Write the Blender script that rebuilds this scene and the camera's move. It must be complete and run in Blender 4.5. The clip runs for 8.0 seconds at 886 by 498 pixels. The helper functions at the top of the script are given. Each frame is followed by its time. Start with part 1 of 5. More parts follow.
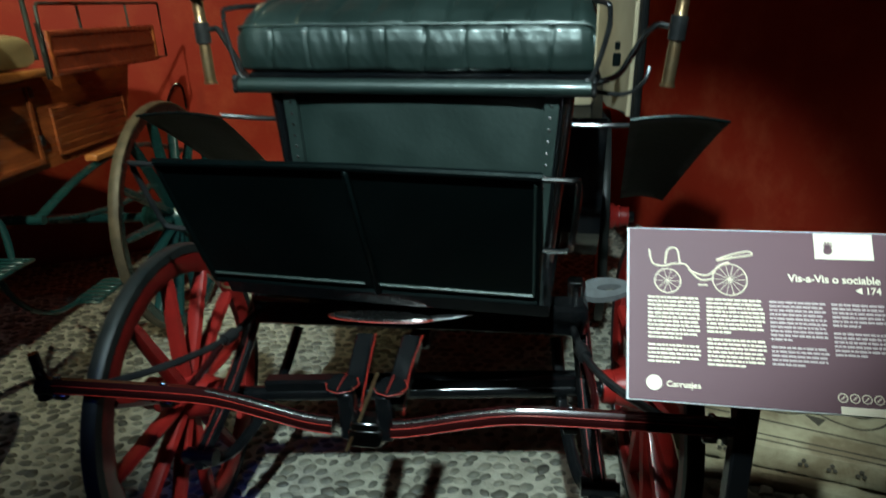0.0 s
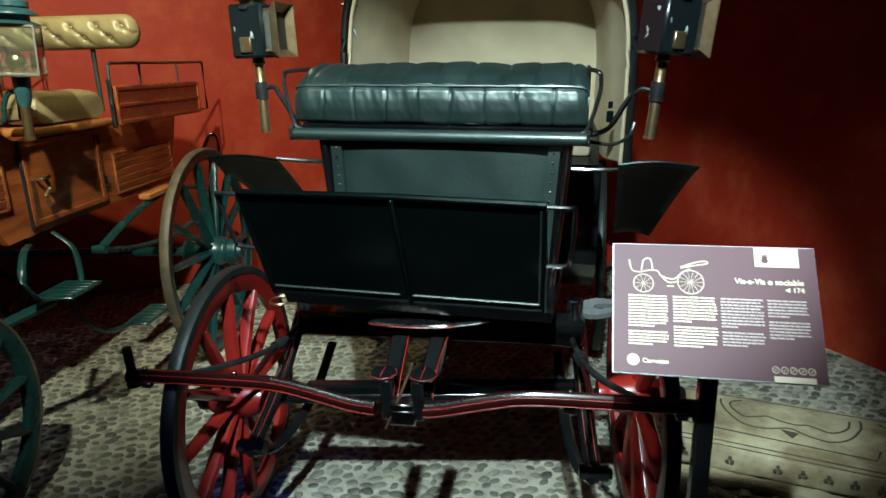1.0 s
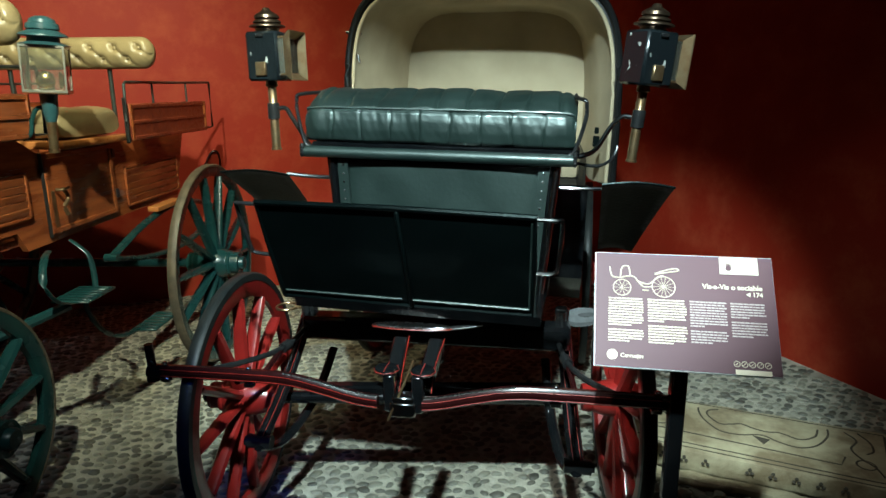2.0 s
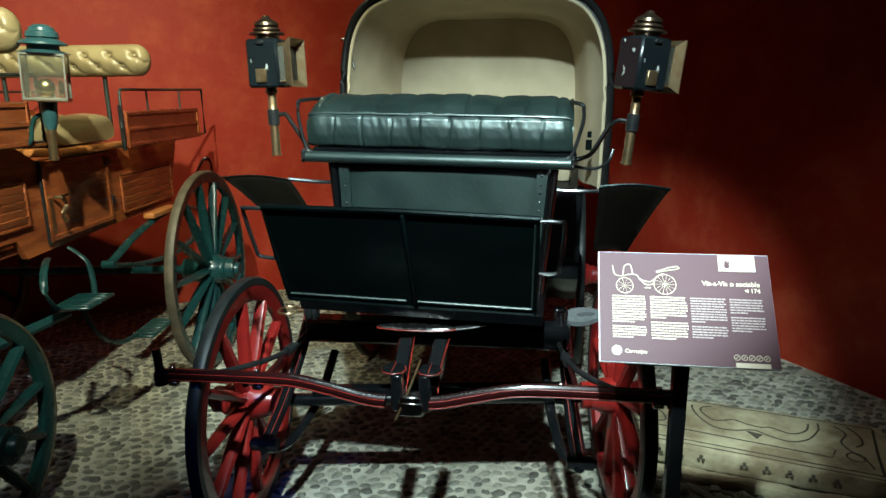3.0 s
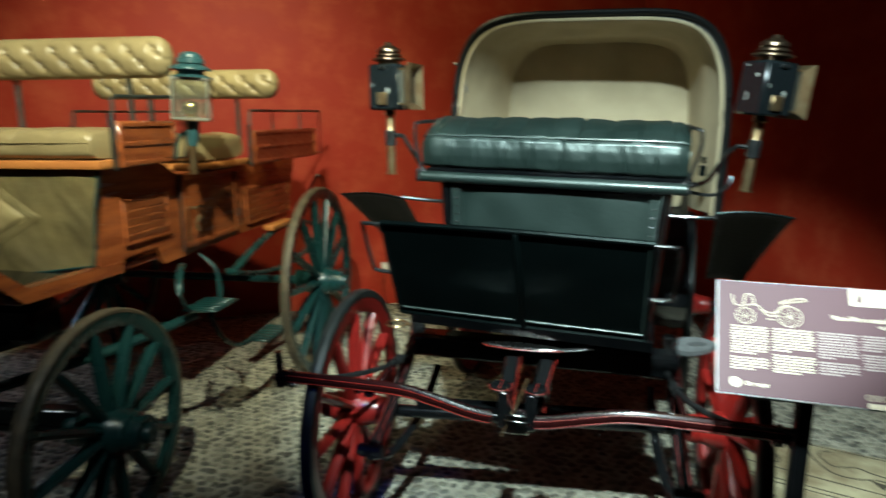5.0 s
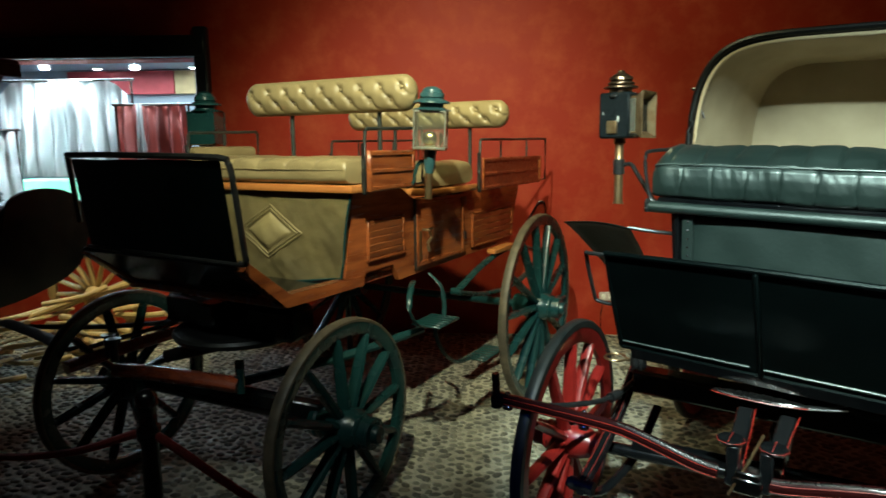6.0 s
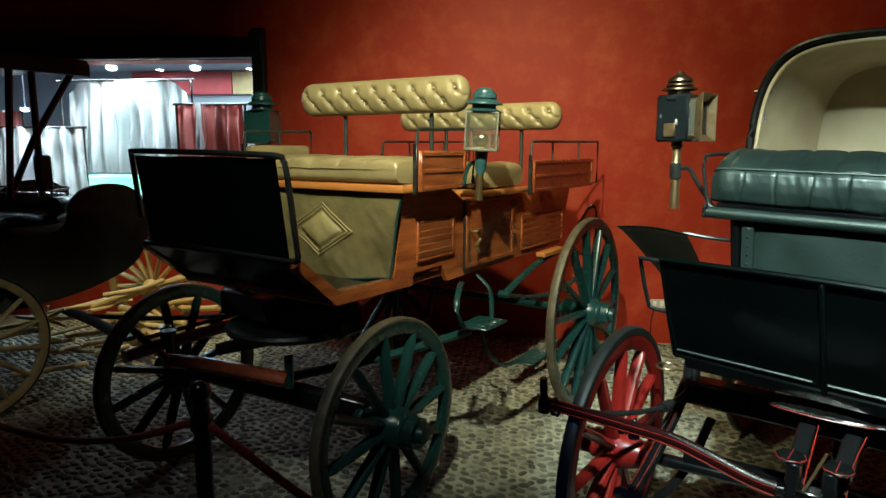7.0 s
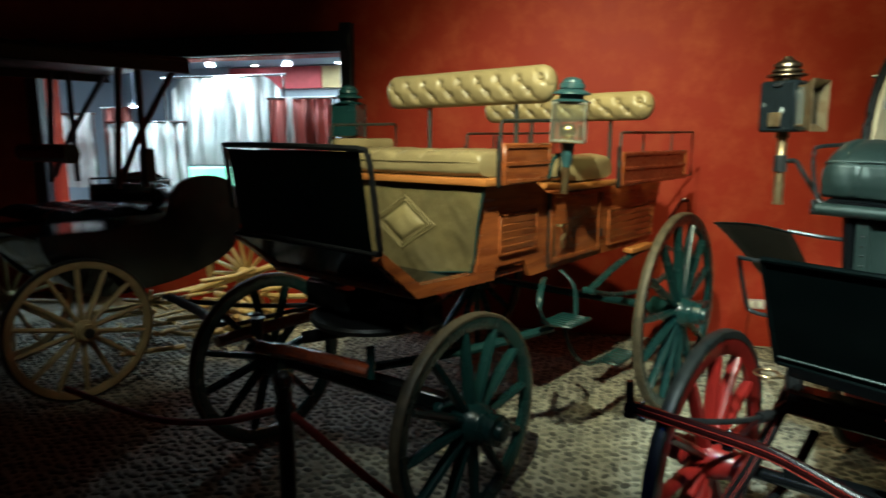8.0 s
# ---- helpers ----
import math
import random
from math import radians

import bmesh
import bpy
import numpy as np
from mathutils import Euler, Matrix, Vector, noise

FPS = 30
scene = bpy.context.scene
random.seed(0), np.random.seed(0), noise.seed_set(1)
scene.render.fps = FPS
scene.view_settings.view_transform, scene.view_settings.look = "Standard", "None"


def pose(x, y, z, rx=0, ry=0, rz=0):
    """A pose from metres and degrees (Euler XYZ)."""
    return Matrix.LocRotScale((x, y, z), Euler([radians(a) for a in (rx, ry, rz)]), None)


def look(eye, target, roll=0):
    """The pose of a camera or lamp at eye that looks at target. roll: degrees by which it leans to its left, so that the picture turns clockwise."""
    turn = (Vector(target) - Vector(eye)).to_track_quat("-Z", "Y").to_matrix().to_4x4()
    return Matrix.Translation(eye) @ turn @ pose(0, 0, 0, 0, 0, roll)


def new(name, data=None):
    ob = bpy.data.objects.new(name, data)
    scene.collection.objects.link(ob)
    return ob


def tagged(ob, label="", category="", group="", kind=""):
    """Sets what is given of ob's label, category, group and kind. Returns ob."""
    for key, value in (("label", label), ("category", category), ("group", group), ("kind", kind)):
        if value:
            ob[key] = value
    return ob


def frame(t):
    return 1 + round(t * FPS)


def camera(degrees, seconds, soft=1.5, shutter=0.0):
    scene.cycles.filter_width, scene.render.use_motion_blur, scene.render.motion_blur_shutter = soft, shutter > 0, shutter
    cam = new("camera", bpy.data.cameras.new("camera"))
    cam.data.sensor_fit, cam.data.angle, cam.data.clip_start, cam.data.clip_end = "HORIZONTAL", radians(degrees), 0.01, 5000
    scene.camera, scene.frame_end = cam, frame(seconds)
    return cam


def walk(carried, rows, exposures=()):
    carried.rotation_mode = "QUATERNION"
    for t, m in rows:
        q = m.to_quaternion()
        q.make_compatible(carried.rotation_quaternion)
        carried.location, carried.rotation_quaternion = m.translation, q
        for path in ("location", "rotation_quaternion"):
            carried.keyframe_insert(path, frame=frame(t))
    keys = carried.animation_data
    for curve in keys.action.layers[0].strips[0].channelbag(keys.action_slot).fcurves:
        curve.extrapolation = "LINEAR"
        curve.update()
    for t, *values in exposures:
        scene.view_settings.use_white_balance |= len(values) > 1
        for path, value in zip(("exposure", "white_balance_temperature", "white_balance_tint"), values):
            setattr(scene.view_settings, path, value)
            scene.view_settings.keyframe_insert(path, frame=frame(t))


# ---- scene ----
cam = camera(69.4, 8.0, shutter=0.5)
PATH = [
    (0, (0.4174, -1.7263, 1.5383), (0.0936, 0.1191, 0.8378), -2.32),
    (0.5, (0.3441, -1.8988, 1.5715), (0.0201, -0.0089, 1.0048), -1.37),
    (1, (0.4159, -2.0745, 1.5628), (0.0834, -0.1794, 1.0170), -1.58),
    (1.5, (0.4300, -2.1893, 1.5689), (0.1043, -0.2821, 1.0603), -0.66),
    (3, (0.3630, -2.3036, 1.5687), (0.1093, -0.3737, 1.1064), -0.73),
    (3.5, (0.3580, -2.3146, 1.5684), (0.1093, -0.3846, 1.1070), -0.32),
    (4, (0.3440, -2.3216, 1.5691), (0.0936, -0.3888, 1.1226), -0.42),
    (4.5, (0.3369, -2.3338, 1.5659), (0.0499, -0.4022, 1.1353), -0.78),
    (5, (0.3141, -2.3605, 1.5729), (-0.2233, -0.4753, 1.1772), -0.15),
    (5.2, (0.3052, -2.3703, 1.5776), (-0.4157, -0.5418, 1.2100), -0.61),
    (6.3, (0.3004, -2.3816, 1.5904), (-0.9024, -0.8151, 1.2755), -0.02),
    (6.5, (0.2955, -2.3834, 1.5936), (-0.9303, -0.8339, 1.2802), 0.15),
    (7, (0.2862, -2.3791, 1.5805), (-0.9735, -0.8575, 1.2714), 0.31),
    (7.5, (0.2854, -2.3577, 1.5874), (-0.9928, -0.8542, 1.2586), 0.29),
    (8, (0.2623, -2.3478, 1.5853), (-1.1830, -1.0072, 1.2491), 0.00),
]
walk(cam, [(t, look(eye, target, roll)) for t, eye, target, roll in PATH],
     [(0, -0.7, 5450, 4), (0.5, -0.42, 5450, 4), (1.0, -0.15, 5450, 4), (4.5, 0.0, 5500, 3), (5.2, 0.0, 5700, 3), (6.3, -0.1, 5850, -1), (8, -0.05, 5850, -1)])

# ---- light ----
world = bpy.data.worlds.new("museum_air")
scene.world = world
world.use_nodes = True
world.node_tree.nodes["Background"].inputs[0].default_value = (0.55, 0.7, 1.0, 1)
world.node_tree.nodes["Background"].inputs[1].default_value = 0.004


def spot(name, at, to, watts, degrees, blend, colour, radius=0.05):
    data = bpy.data.lights.new(name, "SPOT")
    data.energy, data.spot_size, data.spot_blend, data.color, data.shadow_soft_size = watts, radians(degrees), blend, colour, radius
    ob = new(name, data)
    ob.matrix_world = look(at, to)
    return ob


# added fill for the right front wheel, no known source
spot("fill_lamp_wheel", (-0.12, -2.08, 3.3), (0.68, -0.15, 0.45), 180, 27, 0.8, (1.0, 0.94, 0.80), 0.05)
spot("spot_lamp_carriage", (0.31, -2.15, 3.3), (0.20, 0.35, 0.95), 960, 47, 0.4, (0.88, 1.0, 0.90), 0.05)
spot("spot_lamp_wagonette", (-0.30, -2.0, 3.3), (-2.0, 0.70, 1.35), 840, 58, 0.85, (1.0, 0.95, 0.63), 0.04)
# invented lamp that brightens the phaeton's cream wheel
spot("fill_lamp_phaeton", (-1.9, -2.7, 3.3), (-4.0, -1.30, 0.62), 70, 20, 1.0, (1.0, 0.92, 0.70), 0.06)
spot("spot_lamp_wall", (-1.2, -0.3, 3.5), (-2.1, 2.4, 1.7), 270, 112, 1.0, (1.0, 0.88, 0.46), 0.06)
# helper lamp, added to lift the wagonette's front wheel and bars
spot("fill_lamp_undercarriage", (-0.6, -2.6, 3.3), (-1.70, -0.68, 0.52), 85, 26, 1.0, (0.95, 1.0, 0.90), 0.06)
spot("spot_lamp_timbers", (-3.7, -0.1, 3.35), (-5.0, 0.12, 0.35), 420, 44, 0.8, (1.0, 0.82, 0.48), 0.05)
# extra lamp put in only to brighten the floor round the slab
spot("fill_lamp_slab", (1.45, -0.3, 3.4), (1.75, 1.05, 0.0), 45, 44, 0.9, (1.0, 0.93, 0.74), 0.06)
spot("spot_lamp_blue", (-0.3, -3.0, 3.3), (-0.60, -0.28, 0.15), 80, 11, 1.0, (0.04, 0.14, 1.0), 0.05)

# ---- materials ----
MATS = {}


def material(name, colour, rough=0.5, metal=0.0, second=None, scale=8.0, amount=0.5, bump=0.0, bump_scale=60.0, detail=6.0,
             specular=0.5, coat=0.0, per_piece=0.0, rough_var=0.1, stretch=(1, 1, 1), contrast=(0.35, 0.65), grain=0.5, tint=None):
    """Procedural surface: two colours mixed by noise, fine grain, roughness variation and bump."""
    if name in MATS:
        return MATS[name]
    m = bpy.data.materials.new(name)
    m.use_nodes = True
    nt = m.node_tree
    n, l = nt.nodes, nt.links
    b = n["Principled BSDF"]
    second = second or tuple(c * 0.6 for c in colour)
    co = n.new("ShaderNodeTexCoord")
    mp = n.new("ShaderNodeMapping")
    mp.inputs["Scale"].default_value = stretch
    l.new(co.outputs["Object"], mp.inputs["Vector"])
    no = n.new("ShaderNodeTexNoise")
    no.inputs["Scale"].default_value, no.inputs["Detail"].default_value = scale, detail
    no.inputs["Roughness"].default_value = grain
    l.new(mp.outputs[0], no.inputs["Vector"])
    ra = n.new("ShaderNodeMapRange")
    ra.inputs[1].default_value, ra.inputs[2].default_value = contrast
    ra.inputs[3].default_value, ra.inputs[4].default_value = 0.0, amount
    l.new(no.outputs["Fac"], ra.inputs[0])
    mx = n.new("ShaderNodeMix")
    mx.data_type = "RGBA"
    mx.inputs[6].default_value, mx.inputs[7].default_value = (*colour, 1), (*second, 1)
    l.new(ra.outputs[0], mx.inputs[0])
    last = mx.outputs[2]
    if per_piece:
        oi = n.new("ShaderNodeObjectInfo")
        gi = n.new("ShaderNodeNewGeometry")
        ad = n.new("ShaderNodeMath")
        ad.operation = "ADD"
        l.new(oi.outputs["Random"], ad.inputs[0])
        l.new(gi.outputs["Random Per Island"], ad.inputs[1])
        fr = n.new("ShaderNodeMath")
        fr.operation = "FRACT"
        l.new(ad.outputs[0], fr.inputs[0])
        pr = n.new("ShaderNodeMapRange")
        pr.inputs[3].default_value, pr.inputs[4].default_value = 1 - per_piece, 1 + per_piece
        l.new(fr.outputs[0], pr.inputs[0])
        hs = n.new("ShaderNodeHueSaturation")
        l.new(pr.outputs[0], hs.inputs["Value"])
        l.new(last, hs.inputs["Color"])
        last = hs.outputs[0]
    l.new(last, b.inputs["Base Color"])
    rr = n.new("ShaderNodeMapRange")
    rr.inputs[3].default_value, rr.inputs[4].default_value = max(0.02, rough - rough_var), min(1, rough + rough_var)
    l.new(no.outputs["Fac"], rr.inputs[0])
    l.new(rr.outputs[0], b.inputs["Roughness"])
    b.inputs["Metallic"].default_value = metal
    b.inputs["Specular IOR Level"].default_value = specular
    b.inputs["Coat Weight"].default_value = coat
    if tint:
        b.inputs["Specular Tint"].default_value = (*tint, 1)
    b.inputs["Coat Roughness"].default_value = 0.12
    if bump:
        n2 = n.new("ShaderNodeTexNoise")
        n2.inputs["Scale"].default_value, n2.inputs["Detail"].default_value = bump_scale, 5
        l.new(mp.outputs[0], n2.inputs["Vector"])
        bp = n.new("ShaderNodeBump")
        bp.inputs["Strength"].default_value, bp.inputs["Distance"].default_value = bump, 0.01
        l.new(n2.outputs["Fac"], bp.inputs["Height"])
        l.new(bp.outputs[0], b.inputs["Normal"])
    MATS[name] = m
    return m


def glowing(name, colour, strength):
    m = bpy.data.materials.new(name)
    m.use_nodes = True
    b = m.node_tree.nodes["Principled BSDF"]
    b.inputs["Base Color"].default_value = (*colour, 1)
    b.inputs["Emission Color"].default_value = (*colour, 1)
    b.inputs["Emission Strength"].default_value = strength
    return m


def clear_glass(name, tint=(1, 1, 1), reflection=0.0):
    m = bpy.data.materials.new(name)
    m.use_nodes = True
    nt = m.node_tree
    out = nt.nodes["Material Output"]
    nt.nodes.remove(nt.nodes["Principled BSDF"])
    tr = nt.nodes.new("ShaderNodeBsdfTransparent")
    tr.inputs[0].default_value = (*tint, 1)
    gl = nt.nodes.new("ShaderNodeBsdfGlossy")
    gl.inputs["Roughness"].default_value = 0.03
    fr = nt.nodes.new("ShaderNodeFresnel")
    fr.inputs[0].default_value = 1.7
    # pale diffuse share painted in for reflections on the panes
    reflection_bsdf = nt.nodes.new("ShaderNodeBsdfDiffuse")
    reflection_bsdf.inputs[0].default_value = (0.55, 0.53, 0.42, 1)
    film = nt.nodes.new("ShaderNodeMixShader")
    film.inputs[0].default_value = reflection
    nt.links.new(tr.outputs[0], film.inputs[1])
    nt.links.new(reflection_bsdf.outputs[0], film.inputs[2])
    mix = nt.nodes.new("ShaderNodeMixShader")
    nt.links.new(fr.outputs[0], mix.inputs[0])
    nt.links.new(film.outputs[0], mix.inputs[1])
    nt.links.new(gl.outputs[0], mix.inputs[2])
    nt.links.new(mix.outputs[0], out.inputs[0])
    return m


M_WALL = material("red_stucco", (0.26, 0.020, 0.007), 0.58, second=(0.36, 0.064, 0.024), scale=4.2, amount=0.8, bump=0.16, bump_scale=14, detail=12, rough_var=0.1, specular=0.18, contrast=(0.46, 0.74), grain=0.66)
M_CEIL = material("dark_ceiling_paint", (0.03, 0.012, 0.01), 0.8)
M_MORTAR = material("pale_mortar", (0.41, 0.385, 0.30), 0.85, second=(0.19, 0.175, 0.13), scale=7, amount=0.8, bump=0.9, bump_scale=38, detail=10, grain=0.62)
M_PEBBLE = material("river_pebble", (0.17, 0.158, 0.115), 0.55, second=(0.07, 0.068, 0.054), scale=14, amount=0.85, bump=0.25, bump_scale=70, per_piece=0.55)
M_GLEATHER = material("bottle_green_leather", (0.0085, 0.0165, 0.0138), 0.46, second=(0.013, 0.025, 0.021), scale=9, amount=0.7, bump=0.10, bump_scale=70, specular=0.95, rough_var=0.14, coat=0.22, tint=(0.90, 1.0, 0.94))
M_BLEATHER = material("black_patent_leather", (0.0011, 0.0022, 0.0022), 0.31, second=(0.002, 0.0036, 0.0036), scale=5, amount=0.7, bump=0.08, bump_scale=60, rough_var=0.10, specular=0.13, tint=(0.8, 1.0, 0.95))
M_BLACK = material("black_lacquer", (0.003, 0.0036, 0.0042), 0.17, second=(0.009, 0.009, 0.009), scale=12, amount=0.5, coat=0.3, bump=0.03, specular=0.4)
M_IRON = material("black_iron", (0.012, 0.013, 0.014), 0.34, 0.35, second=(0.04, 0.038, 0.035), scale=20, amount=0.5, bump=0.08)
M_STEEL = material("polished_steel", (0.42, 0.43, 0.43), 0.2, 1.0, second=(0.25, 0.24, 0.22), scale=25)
M_BRIGHT = material("worn_bright_steel", (0.52, 0.52, 0.50), 0.27, 1.0, second=(0.14, 0.135, 0.13), scale=34, amount=0.9, bump=0.12)
M_TAN = material("tan_leather", (0.285, 0.218, 0.108), 0.32, second=(0.19, 0.140, 0.066), scale=6, amount=0.8, bump=0.20, bump_scale=55)
M_APRON = material("olive_canvas_leather", (0.23, 0.178, 0.078), 0.52, second=(0.14, 0.108, 0.052), scale=5, amount=0.8, bump=0.32, bump_scale=24)
M_WOOD = material("varnished_cedar", (0.33, 0.092, 0.024), 0.26, second=(0.15, 0.034, 0.010), scale=3.2, amount=0.85, stretch=(9, 1.1, 9), bump=0.06, bump_scale=30, coat=0.35)
M_WOODL = material("light_varnished_wood", (0.44, 0.17, 0.042), 0.3, second=(0.30, 0.10, 0.026), scale=3, amount=0.8, stretch=(1.2, 9, 9), coat=0.35)
M_WOODD = material("dark_red_wood", (0.24, 0.05, 0.02), 0.28, second=(0.12, 0.024, 0.012), scale=6, amount=0.8, stretch=(1.2, 7, 7), coat=0.5)
M_RED = material("red_spoke_paint", (0.25, 0.014, 0.010), 0.32, second=(0.14, 0.008, 0.007), scale=9, amount=0.8, bump=0.06, bump_scale=50, coat=0.25)
M_REDLINE = material("vermilion_lining", (0.32, 0.025, 0.016), 0.35)
M_MAROON = material("maroon_lacquer", (0.020, 0.0035, 0.0035), 0.20, second=(0.010, 0.002, 0.002), scale=10, coat=0.5, specular=0.6, rough_var=0.05)
M_GREEN = material("bottle_green_paint", (0.011, 0.038, 0.036), 0.26, second=(0.005, 0.022, 0.025), scale=9, amount=0.8, bump=0.06, bump_scale=40, coat=0.0, specular=0.4)
M_TEAL = material("teal_paint", (0.040, 0.100, 0.112), 0.30, second=(0.016, 0.048, 0.056), scale=22, amount=0.7, bump=0.1)
M_RUBBER = material("rubber_tyre", (0.010, 0.012, 0.0115), 0.42, second=(0.024, 0.024, 0.021), scale=14, amount=0.7, bump=0.1, specular=0.25)
M_TYRE = material("worn_iron_tyre", (0.105, 0.082, 0.052), 0.55, 0.15, second=(0.045, 0.036, 0.025), scale=18, amount=0.8, bump=0.25, bump_scale=50)
M_BRASS = material("aged_brass", (0.36, 0.26, 0.14), 0.34, 0.9, second=(0.22, 0.13, 0.06), scale=24, amount=0.8, bump=0.05)
M_COPPER = material("dark_copper", (0.15, 0.105, 0.066), 0.30, 0.9, second=(0.06, 0.042, 0.028), scale=22, amount=0.8)
M_LAMPBOX = material("chipped_black_tin", (0.006, 0.008, 0.009), 0.24, second=(0.40, 0.39, 0.35), scale=30, amount=0.85, contrast=(0.64, 0.67), bump=0.10, specular=0.4)
M_CLOTH = material("cream_hood_cloth", (0.47, 0.385, 0.245), 0.85, second=(0.36, 0.29, 0.18), scale=4, amount=0.8, bump=0.12, bump_scale=220)
M_GLOSSLEATHER = material("glossy_black_leather", (0.008, 0.010, 0.013), 0.2, second=(0.012, 0.014, 0.017), scale=8, bump=0.05, bump_scale=90)
M_HOOD = material("black_hood_leather", (0.004, 0.0042, 0.0042), 0.42, second=(0.009, 0.009, 0.0085), scale=7, bump=0.14, bump_scale=80, specular=0.3)
M_SLAB = material("carved_pale_stone", (0.40, 0.35, 0.215), 0.6, second=(0.17, 0.128, 0.068), scale=5.5, amount=0.95, bump=0.45, bump_scale=45, detail=10, grain=0.62, contrast=(0.40, 0.62))
M_GROOVE = material("dark_groove_brown", (0.055, 0.045, 0.028), 0.9)
M_PANEL = material("plum_sign_print", (0.115, 0.062, 0.072), 0.55, second=(0.10, 0.053, 0.062), scale=3, rough_var=0.03, specular=0.25)
M_INK = material("cream_sign_ink", (0.74, 0.66, 0.50), 0.6, second=(0.70, 0.62, 0.46), scale=3, specular=0.2)
M_INKD = material("grey_sign_ink", (0.46, 0.38, 0.36), 0.6, second=(0.42, 0.35, 0.33), scale=3, specular=0.2)
M_EDGE = material("white_foam_edge", (0.75, 0.75, 0.74), 0.6)
M_CREAMW = material("cream_wheel_paint", (0.44, 0.35, 0.17), 0.5, second=(0.27, 0.20, 0.095), scale=8, amount=0.8, bump=0.1)
M_RAWWOOD = material("bare_ash_wood", (0.52, 0.38, 0.15), 0.55, second=(0.36, 0.24, 0.09), scale=4, amount=0.8, stretch=(6, 6, 1), bump=0.1)
M_FRAME = material("dark_window_frame", (0.010, 0.012, 0.018), 0.4)
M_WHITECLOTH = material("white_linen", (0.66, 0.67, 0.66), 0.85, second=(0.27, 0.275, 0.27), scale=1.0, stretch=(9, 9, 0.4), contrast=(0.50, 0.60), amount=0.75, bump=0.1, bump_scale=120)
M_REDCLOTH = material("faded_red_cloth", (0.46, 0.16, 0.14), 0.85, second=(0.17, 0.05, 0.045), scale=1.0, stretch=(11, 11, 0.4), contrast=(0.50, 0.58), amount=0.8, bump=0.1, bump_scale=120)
M_SHOP = material("shop_wall_paint", (0.30, 0.33, 0.38), 0.7, second=(0.22, 0.25, 0.29), scale=2)
M_SHOPRED = material("shop_red_panel", (0.40, 0.05, 0.06), 0.6)
M_SHOPTAN = material("shop_tan_panel", (0.45, 0.33, 0.16), 0.6)
M_WHITE = material("white_plastic", (0.72, 0.70, 0.64), 0.4)
M_ROPE = material("red_velvet_rope", (0.25, 0.024, 0.02), 0.85, second=(0.15, 0.014, 0.012), scale=60, bump=0.3, bump_scale=200)
M_BULB = glowing("shop_lamp_glow", (0.75, 0.92, 1.0), 900)
M_BULBS = glowing("shop_small_lamp_glow", (0.85, 0.95, 1.0), 60)
M_GREENLIT = glowing("lit_green_display", (0.35, 0.9, 0.6), 1.5)
M_CAST = material("dull_cast_steel", (0.19, 0.20, 0.20), 0.36, 0.5, second=(0.09, 0.09, 0.09), scale=25, amount=0.7, bump=0.08)
M_RAIL = material("dull_green_steel", (0.075, 0.085, 0.075), 0.34, 0.6, second=(0.03, 0.036, 0.034), scale=20, amount=0.7, bump=0.06)
M_GLASS = clear_glass("lantern_glass", (0.95, 0.97, 0.93), 0.05)

# ---- mesh helpers ----


def thing(name, m, label, category, group="", kind=""):
    ob = new(name)
    ob.empty_display_size = 0.1
    ob.matrix_world = m
    return tagged(ob, label, category, group, kind)


def mesh_of(bm, mat, smooth=40):
    bmesh.ops.recalc_face_normals(bm, faces=bm.faces)
    me = bpy.data.meshes.new("m")
    bm.to_mesh(me)
    bm.free()
    me.materials.append(mat)
    if smooth:
        for p in me.polygons:
            p.use_smooth = True
        me.set_sharp_from_angle(angle=radians(smooth))
    return me


def part(name, bm, mat, parent, label="", m=None, smooth=40):
    me = bm if isinstance(bm, bpy.types.Mesh) else mesh_of(bm, mat, smooth)
    ob = new(name, me)
    ob.parent = parent
    if m is not None:
        ob.matrix_basis = m
    if label:
        ob["label"] = label
    return ob


def solid(name, bm, mat, label, category, kind="", group="", m=None, smooth=40):
    ob = new(name, mesh_of(bm, mat, smooth))
    if m is not None:
        ob.matrix_world = m
    return tagged(ob, label, category, group, kind)


def box(bm, c, s, bevel=0.004, m=None, seg=1):
    tmp = bmesh.new()
    bmesh.ops.create_cube(tmp, size=1, matrix=Matrix.Translation(c) @ Matrix.Diagonal((*s, 1)))
    if bevel:
        bmesh.ops.bevel(tmp, geom=list(tmp.edges), offset=min(bevel, min(s) * 0.45), segments=seg, affect="EDGES", profile=0.5)
    merge(bm, tmp, m)
    return bm


def merge(bm, tmp, m=None):
    vs = [bm.verts.new(m @ v.co if m is not None else v.co) for v in tmp.verts]
    tmp.verts.index_update()
    for f in tmp.faces:
        try:
            bm.faces.new([vs[v.index] for v in f.verts])
        except ValueError:
            pass
    tmp.free()


def ring_join(bm, rings, closed=True, caps=True, loop=False):
    n = len(rings[0])
    pairs = list(zip(rings[:-1], rings[1:])) + ([(rings[-1], rings[0])] if loop else [])
    for a, b in pairs:
        for i in range(n if closed else n - 1):
            j = (i + 1) % n
            try:
                bm.faces.new((a[i], a[j], b[j], b[i]))
            except ValueError:
                pass
    if caps and closed and not loop:
        bm.faces.new(rings[0][::-1])
        bm.faces.new(rings[-1])


